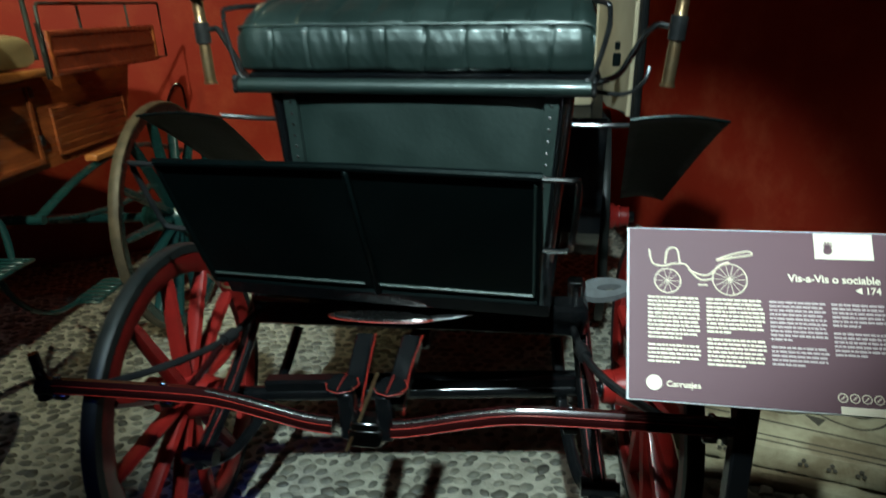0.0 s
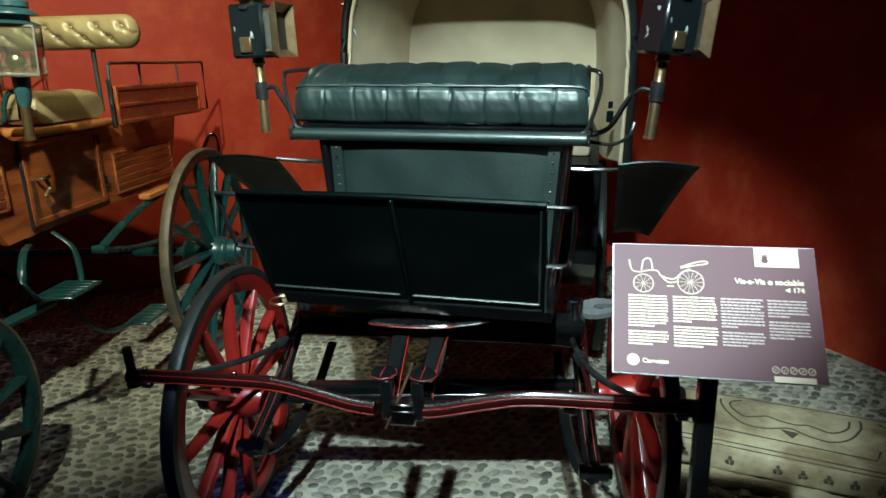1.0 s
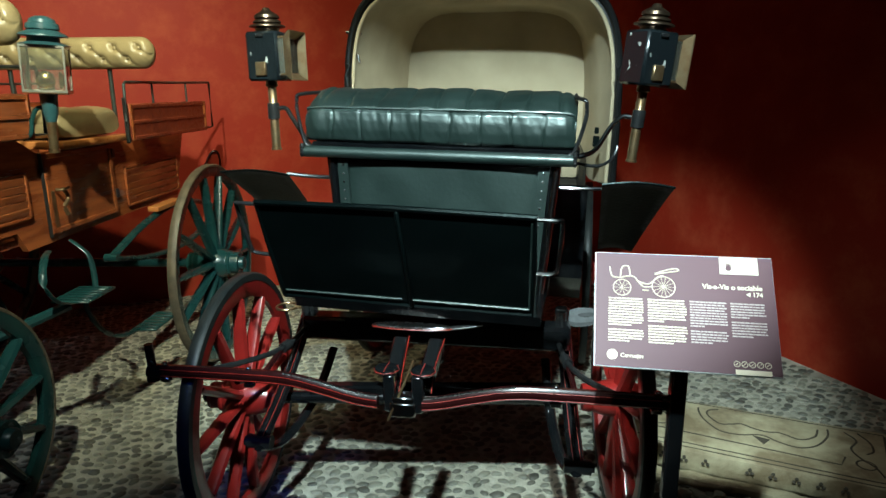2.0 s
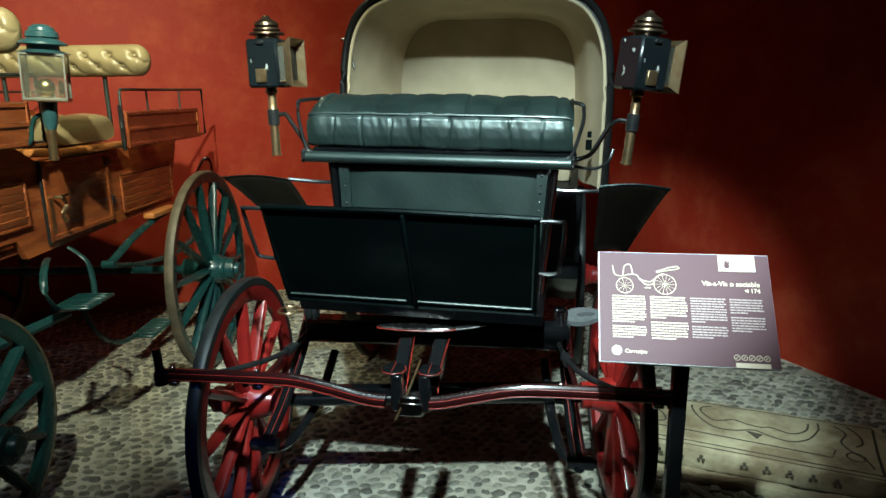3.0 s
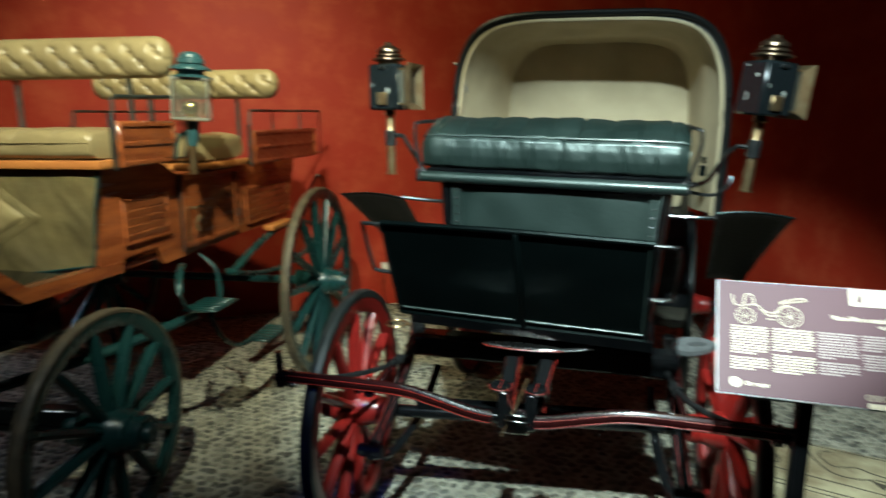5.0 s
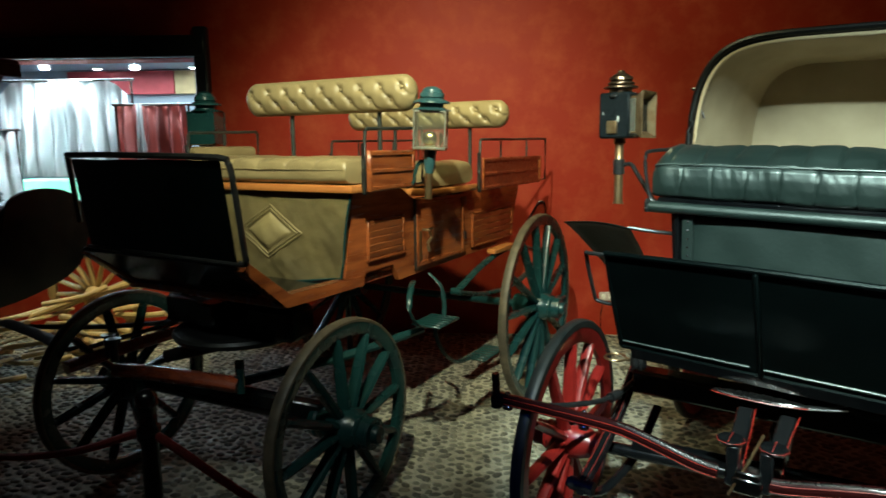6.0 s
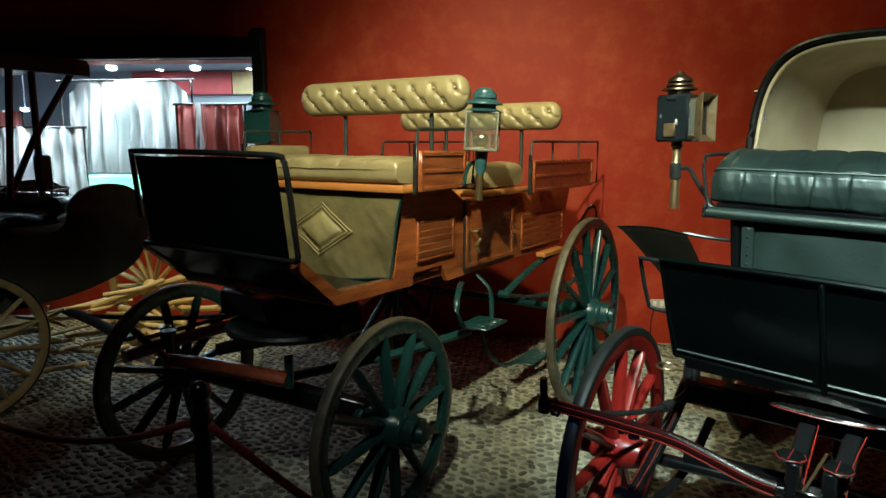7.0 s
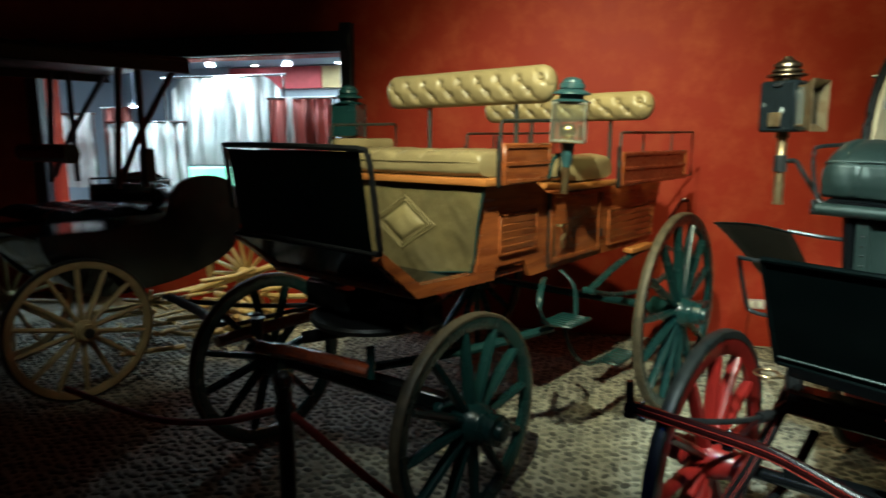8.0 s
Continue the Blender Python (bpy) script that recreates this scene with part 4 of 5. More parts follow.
wagon = thing("wooden_wagonette", BM, "varnished wooden wagonette with tan tufted seats and green wheels", "carriage")
XC, XR, XL = -0.50, -0.05, -0.95


def side_panel(x0, x1):
    bm = B()
    prism(bm, [(-0.36, 1.395), (-0.43, 1.03), (-0.40, 0.985), (-0.33, 0.975), (-0.27, 1.03), (-0.05, 1.03), (0.0, 0.945), (0.66, 0.955), (1.40, 0.955), (1.56, 1.335), (0.75, 1.335), (0.66, 1.33), (0.14, 1.33), (0.02, 1.395)], x0, x1, "x")
    return bm


part("side_panel", side_panel(XR - 0.025, XR), M_WOOD, wagon, "varnished reddish wood side panel")
part("side_panel", side_panel(XL, XL + 0.025), M_WOOD, wagon)
bm = B()
box(bm, (XC, 0.5, 0.985), (0.85, 1.8, 0.03), 0.004)
part("wagon_floor", bm, M_WOODD, wagon)
bm = B()
box(bm, (XC, 1.47, 1.15), (0.85, 0.03, 0.34), 0.004)
part("tail_panel", bm, M_WOOD, wagon)


def louvre_panel(v0, v1, z0, z1, n):
    """Framed louvres on the side of the body."""
    x = XR + 0.004
    bm = B()
    for a, b, c, d in ((v0, v1, z1 - 0.012, z1), (v0, v1, z0, z0 + 0.012), (v0, v0 + 0.014, z0, z1), (v1 - 0.014, v1, z0, z1)):
        box(bm, (x + 0.004, (a + b) / 2, (c + d) / 2), (0.012, b - a, d - c), 0.002)
    fr = part("louvre_frame", bm, M_WOOD, wagon)
    step = (z1 - z0 - 0.03) / n
    for k in range(n):
        bm = B()
        box(bm, (0, 0, 0), (0.006, v1 - v0 - 0.028, step * 0.92), 0.001, Matrix.Translation((x + 0.004, (v0 + v1) / 2, z0 + 0.015 + step * (k + 0.5))) @ pose(0, 0, 0, 0, 14, 0))
        part("louvre", bm, M_WOOD, fr)


louvre_panel(-0.27, 0.04, 1.075, 1.262, 5)
louvre_panel(0.80, 1.42, 0.99, 1.20, 5)
# door
bm = B()
box(bm, (XR + 0.004, 0.415, 1.155), (0.014, 0.53, 0.345), 0.003)
door = part("door", bm, M_WOOD, wagon, "dark varnished low side door")
bm = B()
for c, s in (((0.415, 1.315), (0.53, 0.022)), ((0.415, 0.995), (0.53, 0.022)), ((0.16, 1.155), (0.022, 0.345)), ((0.67, 1.155), (0.022, 0.345))):
    box(bm, (XR + 0.013, c[0], c[1]), (0.010, s[0], s[1]), 0.002)
part("door_frame", bm, M_WOOD, door)
for z in (1.08, 1.28):
    bm = B()
    box(bm, (XR + 0.016, 0.69, z), (0.012, 0.03, 0.045), 0.003)
    part("hinge", bm, M_IRON, door)
bm = B()
tube(bm, [(XR + 0.02, 0.20, 1.17), (XR + 0.05, 0.20, 1.17), (XR + 0.055, 0.24, 1.175)], 0.007, 8, 3)
tube(bm, [(XR + 0.05, 0.215, 1.165), (XR + 0.055, 0.225, 1.13), (XR + 0.05, 0.20, 1.10), (XR + 0.05, 0.215, 1.06)], 0.009, 8, 4)
part("door_handle", bm, M_BRASS, door, "brass lever handle with a tassel")
bm = B()
box(bm, (XR + 0.012, 0.185, 1.08), (0.006, 0.03, 0.17), 0.002)
part("latch_plate", bm, M_BRASS, door)
bm = B()
tube(bm, [(XR + 0.008, 0.145, 1.33), (XR + 0.008, 0.145, 0.97)], 0.007, 8)
part("door_edge", bm, M_IRON, door)
# seat boxes and their iron rails
for s in (1, -1):
    xs = XC + s * 0.53
    for v0, v1, z0, z1, rz, end in ((-0.365, 0.01, 1.398, 1.572, 1.662, 0.10), (0.765, 1.73, 1.335, 1.52, 1.625, 1.86)):
        bm = B()
        box(bm, (xs, (v0 + v1) / 2, (z0 + z1) / 2), (0.022, v1 - v0, z1 - z0), 0.004)
        sb = part("seat_side", bm, M_WOOD if v0 < 0 or s < 0 else M_WOODD, wagon, "panelled wooden seat side")
        for z in (z0 + 0.014, (z0 + z1) / 2, z1 - 0.014):
            bm = B()
            box(bm, (xs + s * 0.013, (v0 + v1) / 2, z), (0.008, v1 - v0 - 0.01, 0.018), 0.003)
            part("seat_side_moulding", bm, M_WOOD if v0 < 0 else M_WOODD, sb)
        for v in (v0 + 0.012, v1 - 0.012):
            bm = B()
            box(bm, (xs + s * 0.013, v, (z0 + z1) / 2), (0.01, 0.02, z1 - z0), 0.003)
            part("seat_side_end", bm, M_WOOD, sb)
        bm = B()
        tube(bm, [(xs, v0 - 0.025, z0 - 0.005), (xs, v0 - 0.02, z0 + 0.1), (xs, v0 - 0.005, rz - 0.01), (xs, v0 + 0.01, rz), (xs, (v0 + v1) / 2, rz + 0.004), (xs, end - 0.01, rz + 0.012), (xs, end, rz), (xs, end, z0 + 0.015), (xs, v1 - 0.02, z0 + 0.015)], 0.0075, 8)
        rl = part("seat_rail", bm, M_RAIL, wagon, "thin dark iron seat rail")
        bm = B()
        bar(bm, (xs, v0 - 0.02, z0 - 0.01), (xs, v0 - 0.02, z1 + 0.03), 0.008, 0.022, 0.002)
        part("rail_flat", bm, M_IRON, rl)
        for k in ((0.3, 0.75) if v0 > 0 else (0.6,)):
            v = v0 + (v1 - v0) * k
            bm = B()
            tube(bm, [(xs, v, z1 - 0.01), (xs, v, rz)], 0.006, 8)
            part("rail_post", bm, M_RAIL, rl)


bm = B()
box(bm, (-1.005, -0.17, 1.56), (0.05, 0.42, 0.07), 0.02, seg=2)
part("arm_pad", bm, M_TAN, wagon, "flat tan leather arm pad")


def seat_cushion(x0, x1, v0, v1, z0, z1, seams, name):
    bm = B()
    nu, nv = 130, 40

    def f(u, w):
        a = 2 * math.pi * w
        c, s_ = math.cos(a), math.sin(a)
        v = (v0 + v1) / 2 + (v1 - v0) / 2 * math.copysign(abs(c) ** 0.30, c)
        z = (z0 + z1) / 2 + (z1 - z0) / 2 * math.copysign(abs(s_) ** 0.56, s_)
        edge = min(u, 1 - u) * (x1 - x0)
        k = min(1.0, edge / 0.04)
        rr = 0.86 + 0.14 * math.sqrt(max(0.0, 1 - (1 - k) ** 2))
        q = (u * seams) % 1
        up = max(0.0, min(1.0, (s_ + 0.35) / 0.8))
        up = up * up * (3 - 2 * up)
        puff = (0.017 * math.sin(math.pi * q) ** 0.45 - 0.007) * up
        puff += 0.007 * noise.noise(Vector((u * 9, v * 8, z * 5))) + 0.004 * noise.noise(Vector((u * 30, v * 9, z * 22)))
        z = (z0 + z1) / 2 + (z - (z0 + z1) / 2) * rr + puff * up
        v = (v0 + v1) / 2 + (v - (v0 + v1) / 2) * (0.97 + 0.03 * rr) + puff * 0.4 * c
        return Vector((x0 + (x1 - x0) * u, v, z))
    V = [[bm.verts.new(f(i / (nu - 1), j / nv)) for j in range(nv)] for i in range(nu)]
    ring_join(bm, V)
    ob = part(name, bm, M_TAN, wagon, "tan leather seat cushion with stitched seams")
    bm = B()
    tube(bm, [(x0 + 0.01, v0 - 0.002, (z0 + z1) / 2 + 0.012), ((x0 + x1) / 2, v0 - 0.006, (z0 + z1) / 2 + 0.012), (x1 - 0.01, v0 - 0.002, (z0 + z1) / 2 + 0.012)], 0.0022, 6, 4)
    part("cushion_piping", bm, M_TAN, ob)
    return ob


seat_cushion(-0.985, -0.01, -0.462, 0.0, 1.426, 1.538, 6, "front_cushion")
seat_cushion(-0.985, -0.01, 0.25, 0.74, 1.375, 1.50, 6, "rear_cushion")
bm = B()
box(bm, (XC, -0.225, 1.413), (1.04, 0.47, 0.034), 0.010, seg=2)
part("front_seat_board", bm, M_WOODL, wagon, "light varnished seat board")
bm = B()
box(bm, (XC, 0.5, 1.355), (1.04, 0.56, 0.034), 0.010, seg=2)
part("rear_seat_board", bm, M_WOODL, wagon)
bm = B()
box(bm, (XC, -0.20, 1.20), (0.84, 0.36, 0.38), 0.004)
part("seat_box", bm, M_WOODD, wagon)


def tufted_bolster(x0, x1, v, z, ry, rz, buttons, name):
    """Round-ended roll with staggered buttons and diamond folds."""
    bm = B()
    nu, nv = 190, 40
    L = x1 - x0
    pitch = L / buttons

    def f(i, j):
        s = i / (nu - 1) * L
        a = 2 * math.pi * j / nv
        e = min(s, L - s)
        cap = math.sqrt(max(0.0, 1 - max(0.0, 1 - e / (rz * 0.9)) ** 2.2))
        q = s / pitch
        w = a / (math.pi / 2.2)
        # distance to the nearest button of two staggered rows on the front
        d = 9.0
        for row, ang in ((0, math.radians(205)), (1, math.radians(160))):
            dq = (q + 0.5 * row) % 1.0
            dq = min(dq, 1 - dq) * pitch
            da = (a - ang) * rz
            d = min(d, math.hypot(dq, da))
        fold = 0.0
        frontness = max(0.0, math.cos(a - math.radians(180)))
        t = (a - math.radians(160)) / math.radians(45)
        for sgn in (1,):
            u = (q + 0.5 - sgn * 0.5 * t) % 1.0
            fold = max(fold, math.exp(-(min(u, 1 - u) / 0.085) ** 2))
        inside = max(0.0, min(1.0, (t + 1.0) * 2)) * max(0.0, min(1.0, (2.0 - t) * 2))
        disp = -0.020 * math.exp(-(d / 0.018) ** 2) - 0.012 * fold * frontness * inside + 0.004
        k = cap * (1 + 0)
        y = v + math.cos(a) * (ry + disp) * k
        zz = z + math.sin(a) * (rz + disp * 0.7) * k
        return Vector((x0 + s, y, zz))
    V = [[bm.verts.new(f(i, j)) for j in range(nv)] for i in range(nu)]
    ring_join(bm, V)
    ob = part(name, bm, M_TAN, wagon, "tan button-tufted leather backrest roll")
    for row, ang in ((0, math.radians(205)), (1, math.radians(160))):
        q = 1.0 if row == 0 else 0.5
        while q < buttons - 0.2:
            bm = B()
            s = q * pitch
            p = Vector((x0 + s, v + math.cos(ang) * (ry - 0.013), z + math.sin(ang) * (rz - 0.010)))
            lathe(bm, [(0.009, -0.002), (0.008, 0.003), (0.001, 0.005)], 10, Matrix.Translation(p) @ Vector((0, math.cos(ang), math.sin(ang))).to_track_quat("Z", "X").to_matrix().to_4x4())
            part("button", bm, M_TAN, ob)
            q += 1.0
    return ob


tufted_bolster(-0.955, 0.075, -0.02, 1.832, 0.055, 0.082, 9, "front_backrest")
tufted_bolster(-0.93, 0.172, 0.83, 1.768, 0.055, 0.075, 9, "rear_backrest")
for v, z0, z1, xs in ((0.0, 1.45, 1.78, (-0.685, -0.145)), (0.85, 1.40, 1.72, (-0.60, -0.08))):
    for x in xs:
        bm = B()
        tube(bm, [(x, v, z0), (x, v, z1)], 0.011, 10)
        part("backrest_post", bm, M_RAIL, wagon)
# apron with its stitched diamond
bm = B()


def apron(u, v):
    x = -0.90 + 0.885 * u - 0.06 * v * (u - 0.2)
    z = 1.392 - (0.36 + 0.035 * math.sin(math.pi * u)) * v
    y = -0.425 - 0.06 * v * (1 - u) - 0.012 * math.sin(math.pi * v)
    y += 0.016 * noise.noise(Vector((x * 5 + z * 3, z * 6, 2))) * (0.3 + v) + 0.010 * noise.noise(Vector((x * 12 - z * 9, z * 8, 5))) * v
    y += 0.004 * noise.noise(Vector((x * 24 + z * 14, z * 12, 9)))
    if u > 0.86 and v > 0.80:
        y -= 0.10 * (u - 0.86) * (v - 0.80) / 0.028 * 0.25
    return Vector((x, y, z))


grid(bm, 70, 44, apron)
bmesh.ops.solidify(bm, geom=list(bm.faces), thickness=0.006)
ap = part("apron", bm, M_APRON, wagon, "wrinkled olive leather apron with stitched diamond")


def apron_at(x, z, off):
    """Point on the apron's face above a given x and z."""
    u = v = 0.5
    for k in range(12):
        v = (1.392 - z) / (0.36 + 0.035 * math.sin(math.pi * u))
        u = (x + 0.90 - 0.012 * v) / (0.885 - 0.06 * v)
    return apron(u, v) + Vector((0, -0.004 - off, 0))


DC = Vector((-0.452, 0, 1.217))
for r, h, rad in ((0.185, 0.118, 0.0042), (0.160, 0.101, 0.0036)):
    bm = B()
    corner = [(DC.x + r, DC.z), (DC.x, DC.z + h), (DC.x - r, DC.z), (DC.x, DC.z - h)]
    ring = []
    for k in range(4):
        p, q = corner[k], corner[(k + 1) % 4]
        ring += [apron_at(p[0] + (q[0] - p[0]) * i / 8, p[1] + (q[1] - p[1]) * i / 8, 0.001) for i in range(8)]
    tube(bm, ring + ring[:1], rad, 6)
    part("diamond_welt", bm, M_APRON, ap)
bm = B()


def diamond_pad(u, v):
    s, t = 2 * u - 1, 2 * v - 1
    x, z = DC.x + 0.130 * (s - t) / 2, DC.z + 0.083 * (s + t) / 2
    return apron_at(x, z, 0.016 * ((1 - s ** 4) * (1 - t ** 4)) ** 0.6 - 0.003)


grid(bm, 20, 20, diamond_pad)
part("diamond_pad", bm, M_APRON, ap, smooth=80)
bm = B()
tube(bm, [apron(1.0, v / 12) + Vector((0.004, -0.004, 0)) for v in range(13)], 0.005, 6)
tube(bm, [apron(u / 16, 1.0) + Vector((0, -0.002, -0.002)) for u in range(17)], 0.004, 6)
part("apron_binding", bm, M_GREEN, ap, "dark piping along the apron's edge")
# footwell and dash
for x in (XR - 0.02, XL + 0.02):
    bm = B()
    prism(bm, [(-0.30, 0.975), (-0.30, 1.02), (-0.78, 1.035), (-0.985, 1.19), (-1.01, 1.16), (-0.80, 0.985)], x - 0.025, x + 0.025, "x")
    part("footwell_rim", bm, M_WOOD, wagon, "varnished rim of the footwell")
bm = B()
box(bm, (XC, -0.60, 0.995), (0.86, 0.42, 0.02), 0.003)
bar(bm, (XC, -0.78, 1.00), (XC, -1.02, 1.185), 0.86, 0.02, 0.003)
part("footboard", bm, M_BLACK, wagon)
bm = B()
box(bm, (XC, -0.80, 1.0), (0.9, 0.035, 0.035), 0.008)
part("footboard_nosing", bm, M_WOOD, wagon)
D0, D1 = -0.845, -0.045
bm = B()


def bdash(u, v):
    x = D0 + (D1 - D0) * u
    return Vector((x, -1.085 + 0.05 * v - 0.006 * math.sin(math.pi * u), 1.548 - 0.355 * v + 0.004 * noise.noise(Vector((x * 4, v * 3, 0)))))


grid(bm, 16, 10, bdash)
bmesh.ops.solidify(bm, geom=list(bm.faces), thickness=0.014)
bd = part("dashboard", bm, M_BLEATHER, wagon, "black leather dashboard in an iron frame")
bm = B()
tube(bm, [(D0 - 0.02, -1.06, 1.30), (D0 - 0.025, -1.08, 1.53), (D0 - 0.01, -1.09, 1.56), (D0 + 0.03, -1.092, 1.566), (XC + 0.1, -1.094, 1.563), (D1 + 0.0, -1.092, 1.556), (D1 + 0.035, -1.088, 1.54), (D1 + 0.045, -1.08, 1.50), (D1 + 0.05, -1.05, 1.25), (D1 + 0.045, -1.04, 1.20), (D1 + 0.01, -1.035, 1.195)], 0.011, 8, 2)
part("dashboard_frame", bm, M_IRON, bd)
bm = B()
tube(bm, [(D0, -1.045, 1.205), (D1 + 0.02, -1.04, 1.193)], 0.008, 8)
part("dashboard_lower_rail", bm, M_IRON, bd)


def glazed_lantern(parent, m, label, tilt=0, pane_mat=None, paint=M_TEAL, edge=None):
    """Teal lantern with four glazed sides, stepped chimney and a candle tube."""
    h = 0.071
    bm = B()
    box(bm, (0, 0, 0.231), (0.148, 0.148, 0.008), 0.002)
    fr = part("lantern", bm, M_BRASS, parent, label, m @ pose(0, 0, 0, tilt, 0, 24))
    for x in (-h, h):
        for y in (-h, h):
            bm = B()
            box(bm, (x, y, 0.318), (0.007, 0.007, 0.165), 0.001)
            part("corner_post", bm, edge or M_PEWTER, fr)
    for z in (0.236, 0.400):
        for s in (-1, 1):
            bm = B()
            box(bm, (0, s * h, z), (2 * h + 0.008, 0.008, 0.008), 0.001)
            part("frame_bar", bm, edge or M_PEWTER, fr)
            bm = B()
            box(bm, (s * h, 0, z), (0.008, 2 * h - 0.008, 0.008), 0.001)
            part("frame_bar", bm, edge or M_PEWTER, fr)
    for s in (-1, 1):
        for ax in (0, 1):
            bm = B()
            box(bm, (s * h, 0, 0.318), (0.002, 2 * h - 0.008, 0.156), 0, pose(0, 0, 0, 0, 0, 90 * ax))
            part("pane", bm, pane_mat or M_GLASS, fr).visible_shadow = False
    part("lantern_chimney", lathe(B(), [(0.001, 0.512), (0.024, 0.509), (0.043, 0.498), (0.047, 0.486), (0.055, 0.482), (0.057, 0.464), (0.050, 0.460), (0.082, 0.444), (0.085, 0.437), (0.054, 0.434), (0.056, 0.418), (0.094, 0.405), (0.001, 0.404)], 28), paint, fr, "stepped teal chimney")
    part("candle", lathe(B(), [(0.001, 0.302), (0.004, 0.301), (0.021, 0.288), (0.023, 0.242), (0.045, 0.238), (0.001, 0.236)], 14), M_WHITE, fr, "stub of white candle")
    for ang in (90, 180):
        bm = B()
        lathe(bm, [(0.001, 0.002), (0.018, 0.004), (0.030, 0.011), (0.034, 0.017), (0.030, 0.014), (0.001, 0.006)], 20, pose(0, 0, 0.278, 0, 0, ang) @ pose(-0.060, 0, 0, 0, 90, 0))
        part("reflector", bm, M_BRASSB, fr, "bright brass dish reflector")
    part("candle_tube", lathe(B(), [(0.014, 0.229), (0.030, 0.225), (0.027, 0.15), (0.021, 0.13), (0.019, 0.12)], 16), paint, fr)
    part("tube_foot", lathe(B(), [(0.0175, 0.125), (0.0175, 0.012), (0.020, 0.010), (0.020, 0.0), (0.001, -0.001)], 16), M_BRASS, fr)
    return fr


glazed_lantern(wagon, Matrix.Translation((0.113, 0.01, 1.345)) @ pose(0, 0, 0, 0, 3, 0), "teal glazed carriage lantern with brass edges")
glazed_lantern(wagon, Matrix.Translation((-1.20, -0.10, 1.375)), "dark teal painted carriage lantern", 0, M_GREEN, M_GREEN, M_GREEN)
bm = B()
tube(bm, [(0.118, 0.015, 1.52), (0.075, 0.0, 1.515), (0.055, -0.01, 1.47), (0.05, -0.02, 1.42), (0.02, -0.03, 1.40)], 0.009, 8, 5)
part("lamp_bracket", bm, M_GREEN, wagon)
bm = B()
tube(bm, [(-1.19, -0.10, 1.55), (-1.10, -0.10, 1.54), (-1.06, -0.10, 1.45), (-1.03, -0.10, 1.41)], 0.009, 8, 5)
part("lamp_bracket", bm, M_GREEN, wagon)
# hanging steps
bm = B()
tube(bm, [(0.03, 0.0, 0.945), (0.08, -0.10, 0.945), (0.11, -0.17, 0.90), (0.125, -0.185, 0.84), (0.135, -0.14, 0.775), (0.14, -0.07, 0.748)], 0.014, 8, 6, rz=0.006)
hg = part("step_iron", bm, M_GREEN, wagon, "green wrought-iron step hanger")
bm = B()
tube(bm, [(0.03, 0.15, 0.96), (0.10, 0.15, 0.90), (0.125, 0.135, 0.82), (0.135, 0.115, 0.75)], 0.012, 8, 5, rz=0.006)
part("step_strap", bm, M_GREEN, hg)
bm = B()
tube(bm, [(0.10, 0.07, 0.75), (0.11, 0.09, 0.64), (0.12, 0.16, 0.54), (0.13, 0.28, 0.47), (0.14, 0.42, 0.455)], 0.012, 8, 6)
part("step_iron_lower", bm, M_GREEN, hg)
for c, s, rz in (((0.14, 0.02, 0.755), (0.16, 0.21, 0.012), 0), ((0.17, 0.53, 0.45), (0.12, 0.26, 0.012), 0)):
    bm = B()
    box(bm, c, s, 0.004)
    tr = part("step_plate", bm, M_GREEN, hg, "ribbed iron step plate")
    for k in range(6):
        bm = B()
        box(bm, (c[0], c[1] + s[1] * (k - 2.5) / 6.5, c[2] + 0.008), (s[0] * 0.9, 0.010, 0.006), 0.002)
        part("tread_rib", bm, M_GREEN, tr)
# springs
for s in (1, -1):
    x = XC + s * 0.56
    bm = B()
    tube(bm, [(x, 0.40, 0.815), (x, 0.70, 0.90), (x, 1.02, 0.945), (x, 1.35, 0.93), (x, 1.75, 0.82)], 0.022, 8, 5, rz=0.014)
    tube(bm, [(x, 0.40, 0.815), (x, 0.70, 0.74), (x, 1.1, 0.70), (x, 1.45, 0.73), (x, 1.75, 0.82)], 0.022, 8, 5, rz=0.014)
    es = part("elliptic_spring", bm, M_GREEN, wagon, "green elliptic leaf spring")
    bm = B()
    tube(bm, [(x - 0.03, 0.40, 0.815), (x + 0.03, 0.40, 0.815)], 0.02, 10)
    part("spring_eye", bm, M_GREEN, es)
    bm = B()
    box(bm, (x, 1.0, 0.965), (0.06, 0.30, 0.03), 0.005)
    part("spring_block", bm, M_WOODL, es)
# under-carriage
RH = (0.244, 1.166, 0.585)
bm = B()
tube(bm, [(RH[0], RH[1], 0.585), (-1.24, 1.166, 0.585)], 0.026, 10)
part("rear_axle", bm, M_GREEN, wagon)
bm = B()
tube(bm, [(0.057, -0.606, 0.452), (-1.227, -0.669, 0.452)], 0.026, 10)
bar(bm, (-0.05, -0.61, 0.50), (-1.12, -0.665, 0.50), 0.06, 0.07, 0.01)
part("front_axle", bm, M_BLACK, wagon)
WG = dict(width=0.042, paint=M_GREEN, tyre_mat=M_TYRE, hub_r=0.088, hub_len=0.30, cap_mat=M_GREEN, tyre_t=0.014, rim_h=0.055, spoke_r=0.018, spoke_label="dark green wooden wheel with worn iron tyre")
wheel(wagon, pose(*RH, 0, 0, 0), 0.585, 14, name="rear_wheel", phase=0.3, **WG)
wheel(wagon, pose(-1.24, 1.166, 0.585, 0, 0, 180), 0.585, 14, name="rear_wheel", **WG)
wheel(wagon, pose(0.057, -0.606, 0.452, 0, 0, 0), 0.452, 12, name="front_wheel", phase=0.2, **WG)
wheel(wagon, pose(-1.227, -0.669, 0.452, 0, 0, 180), 0.452, 12, name="front_wheel", phase=0.6, **WG)
bm = B()
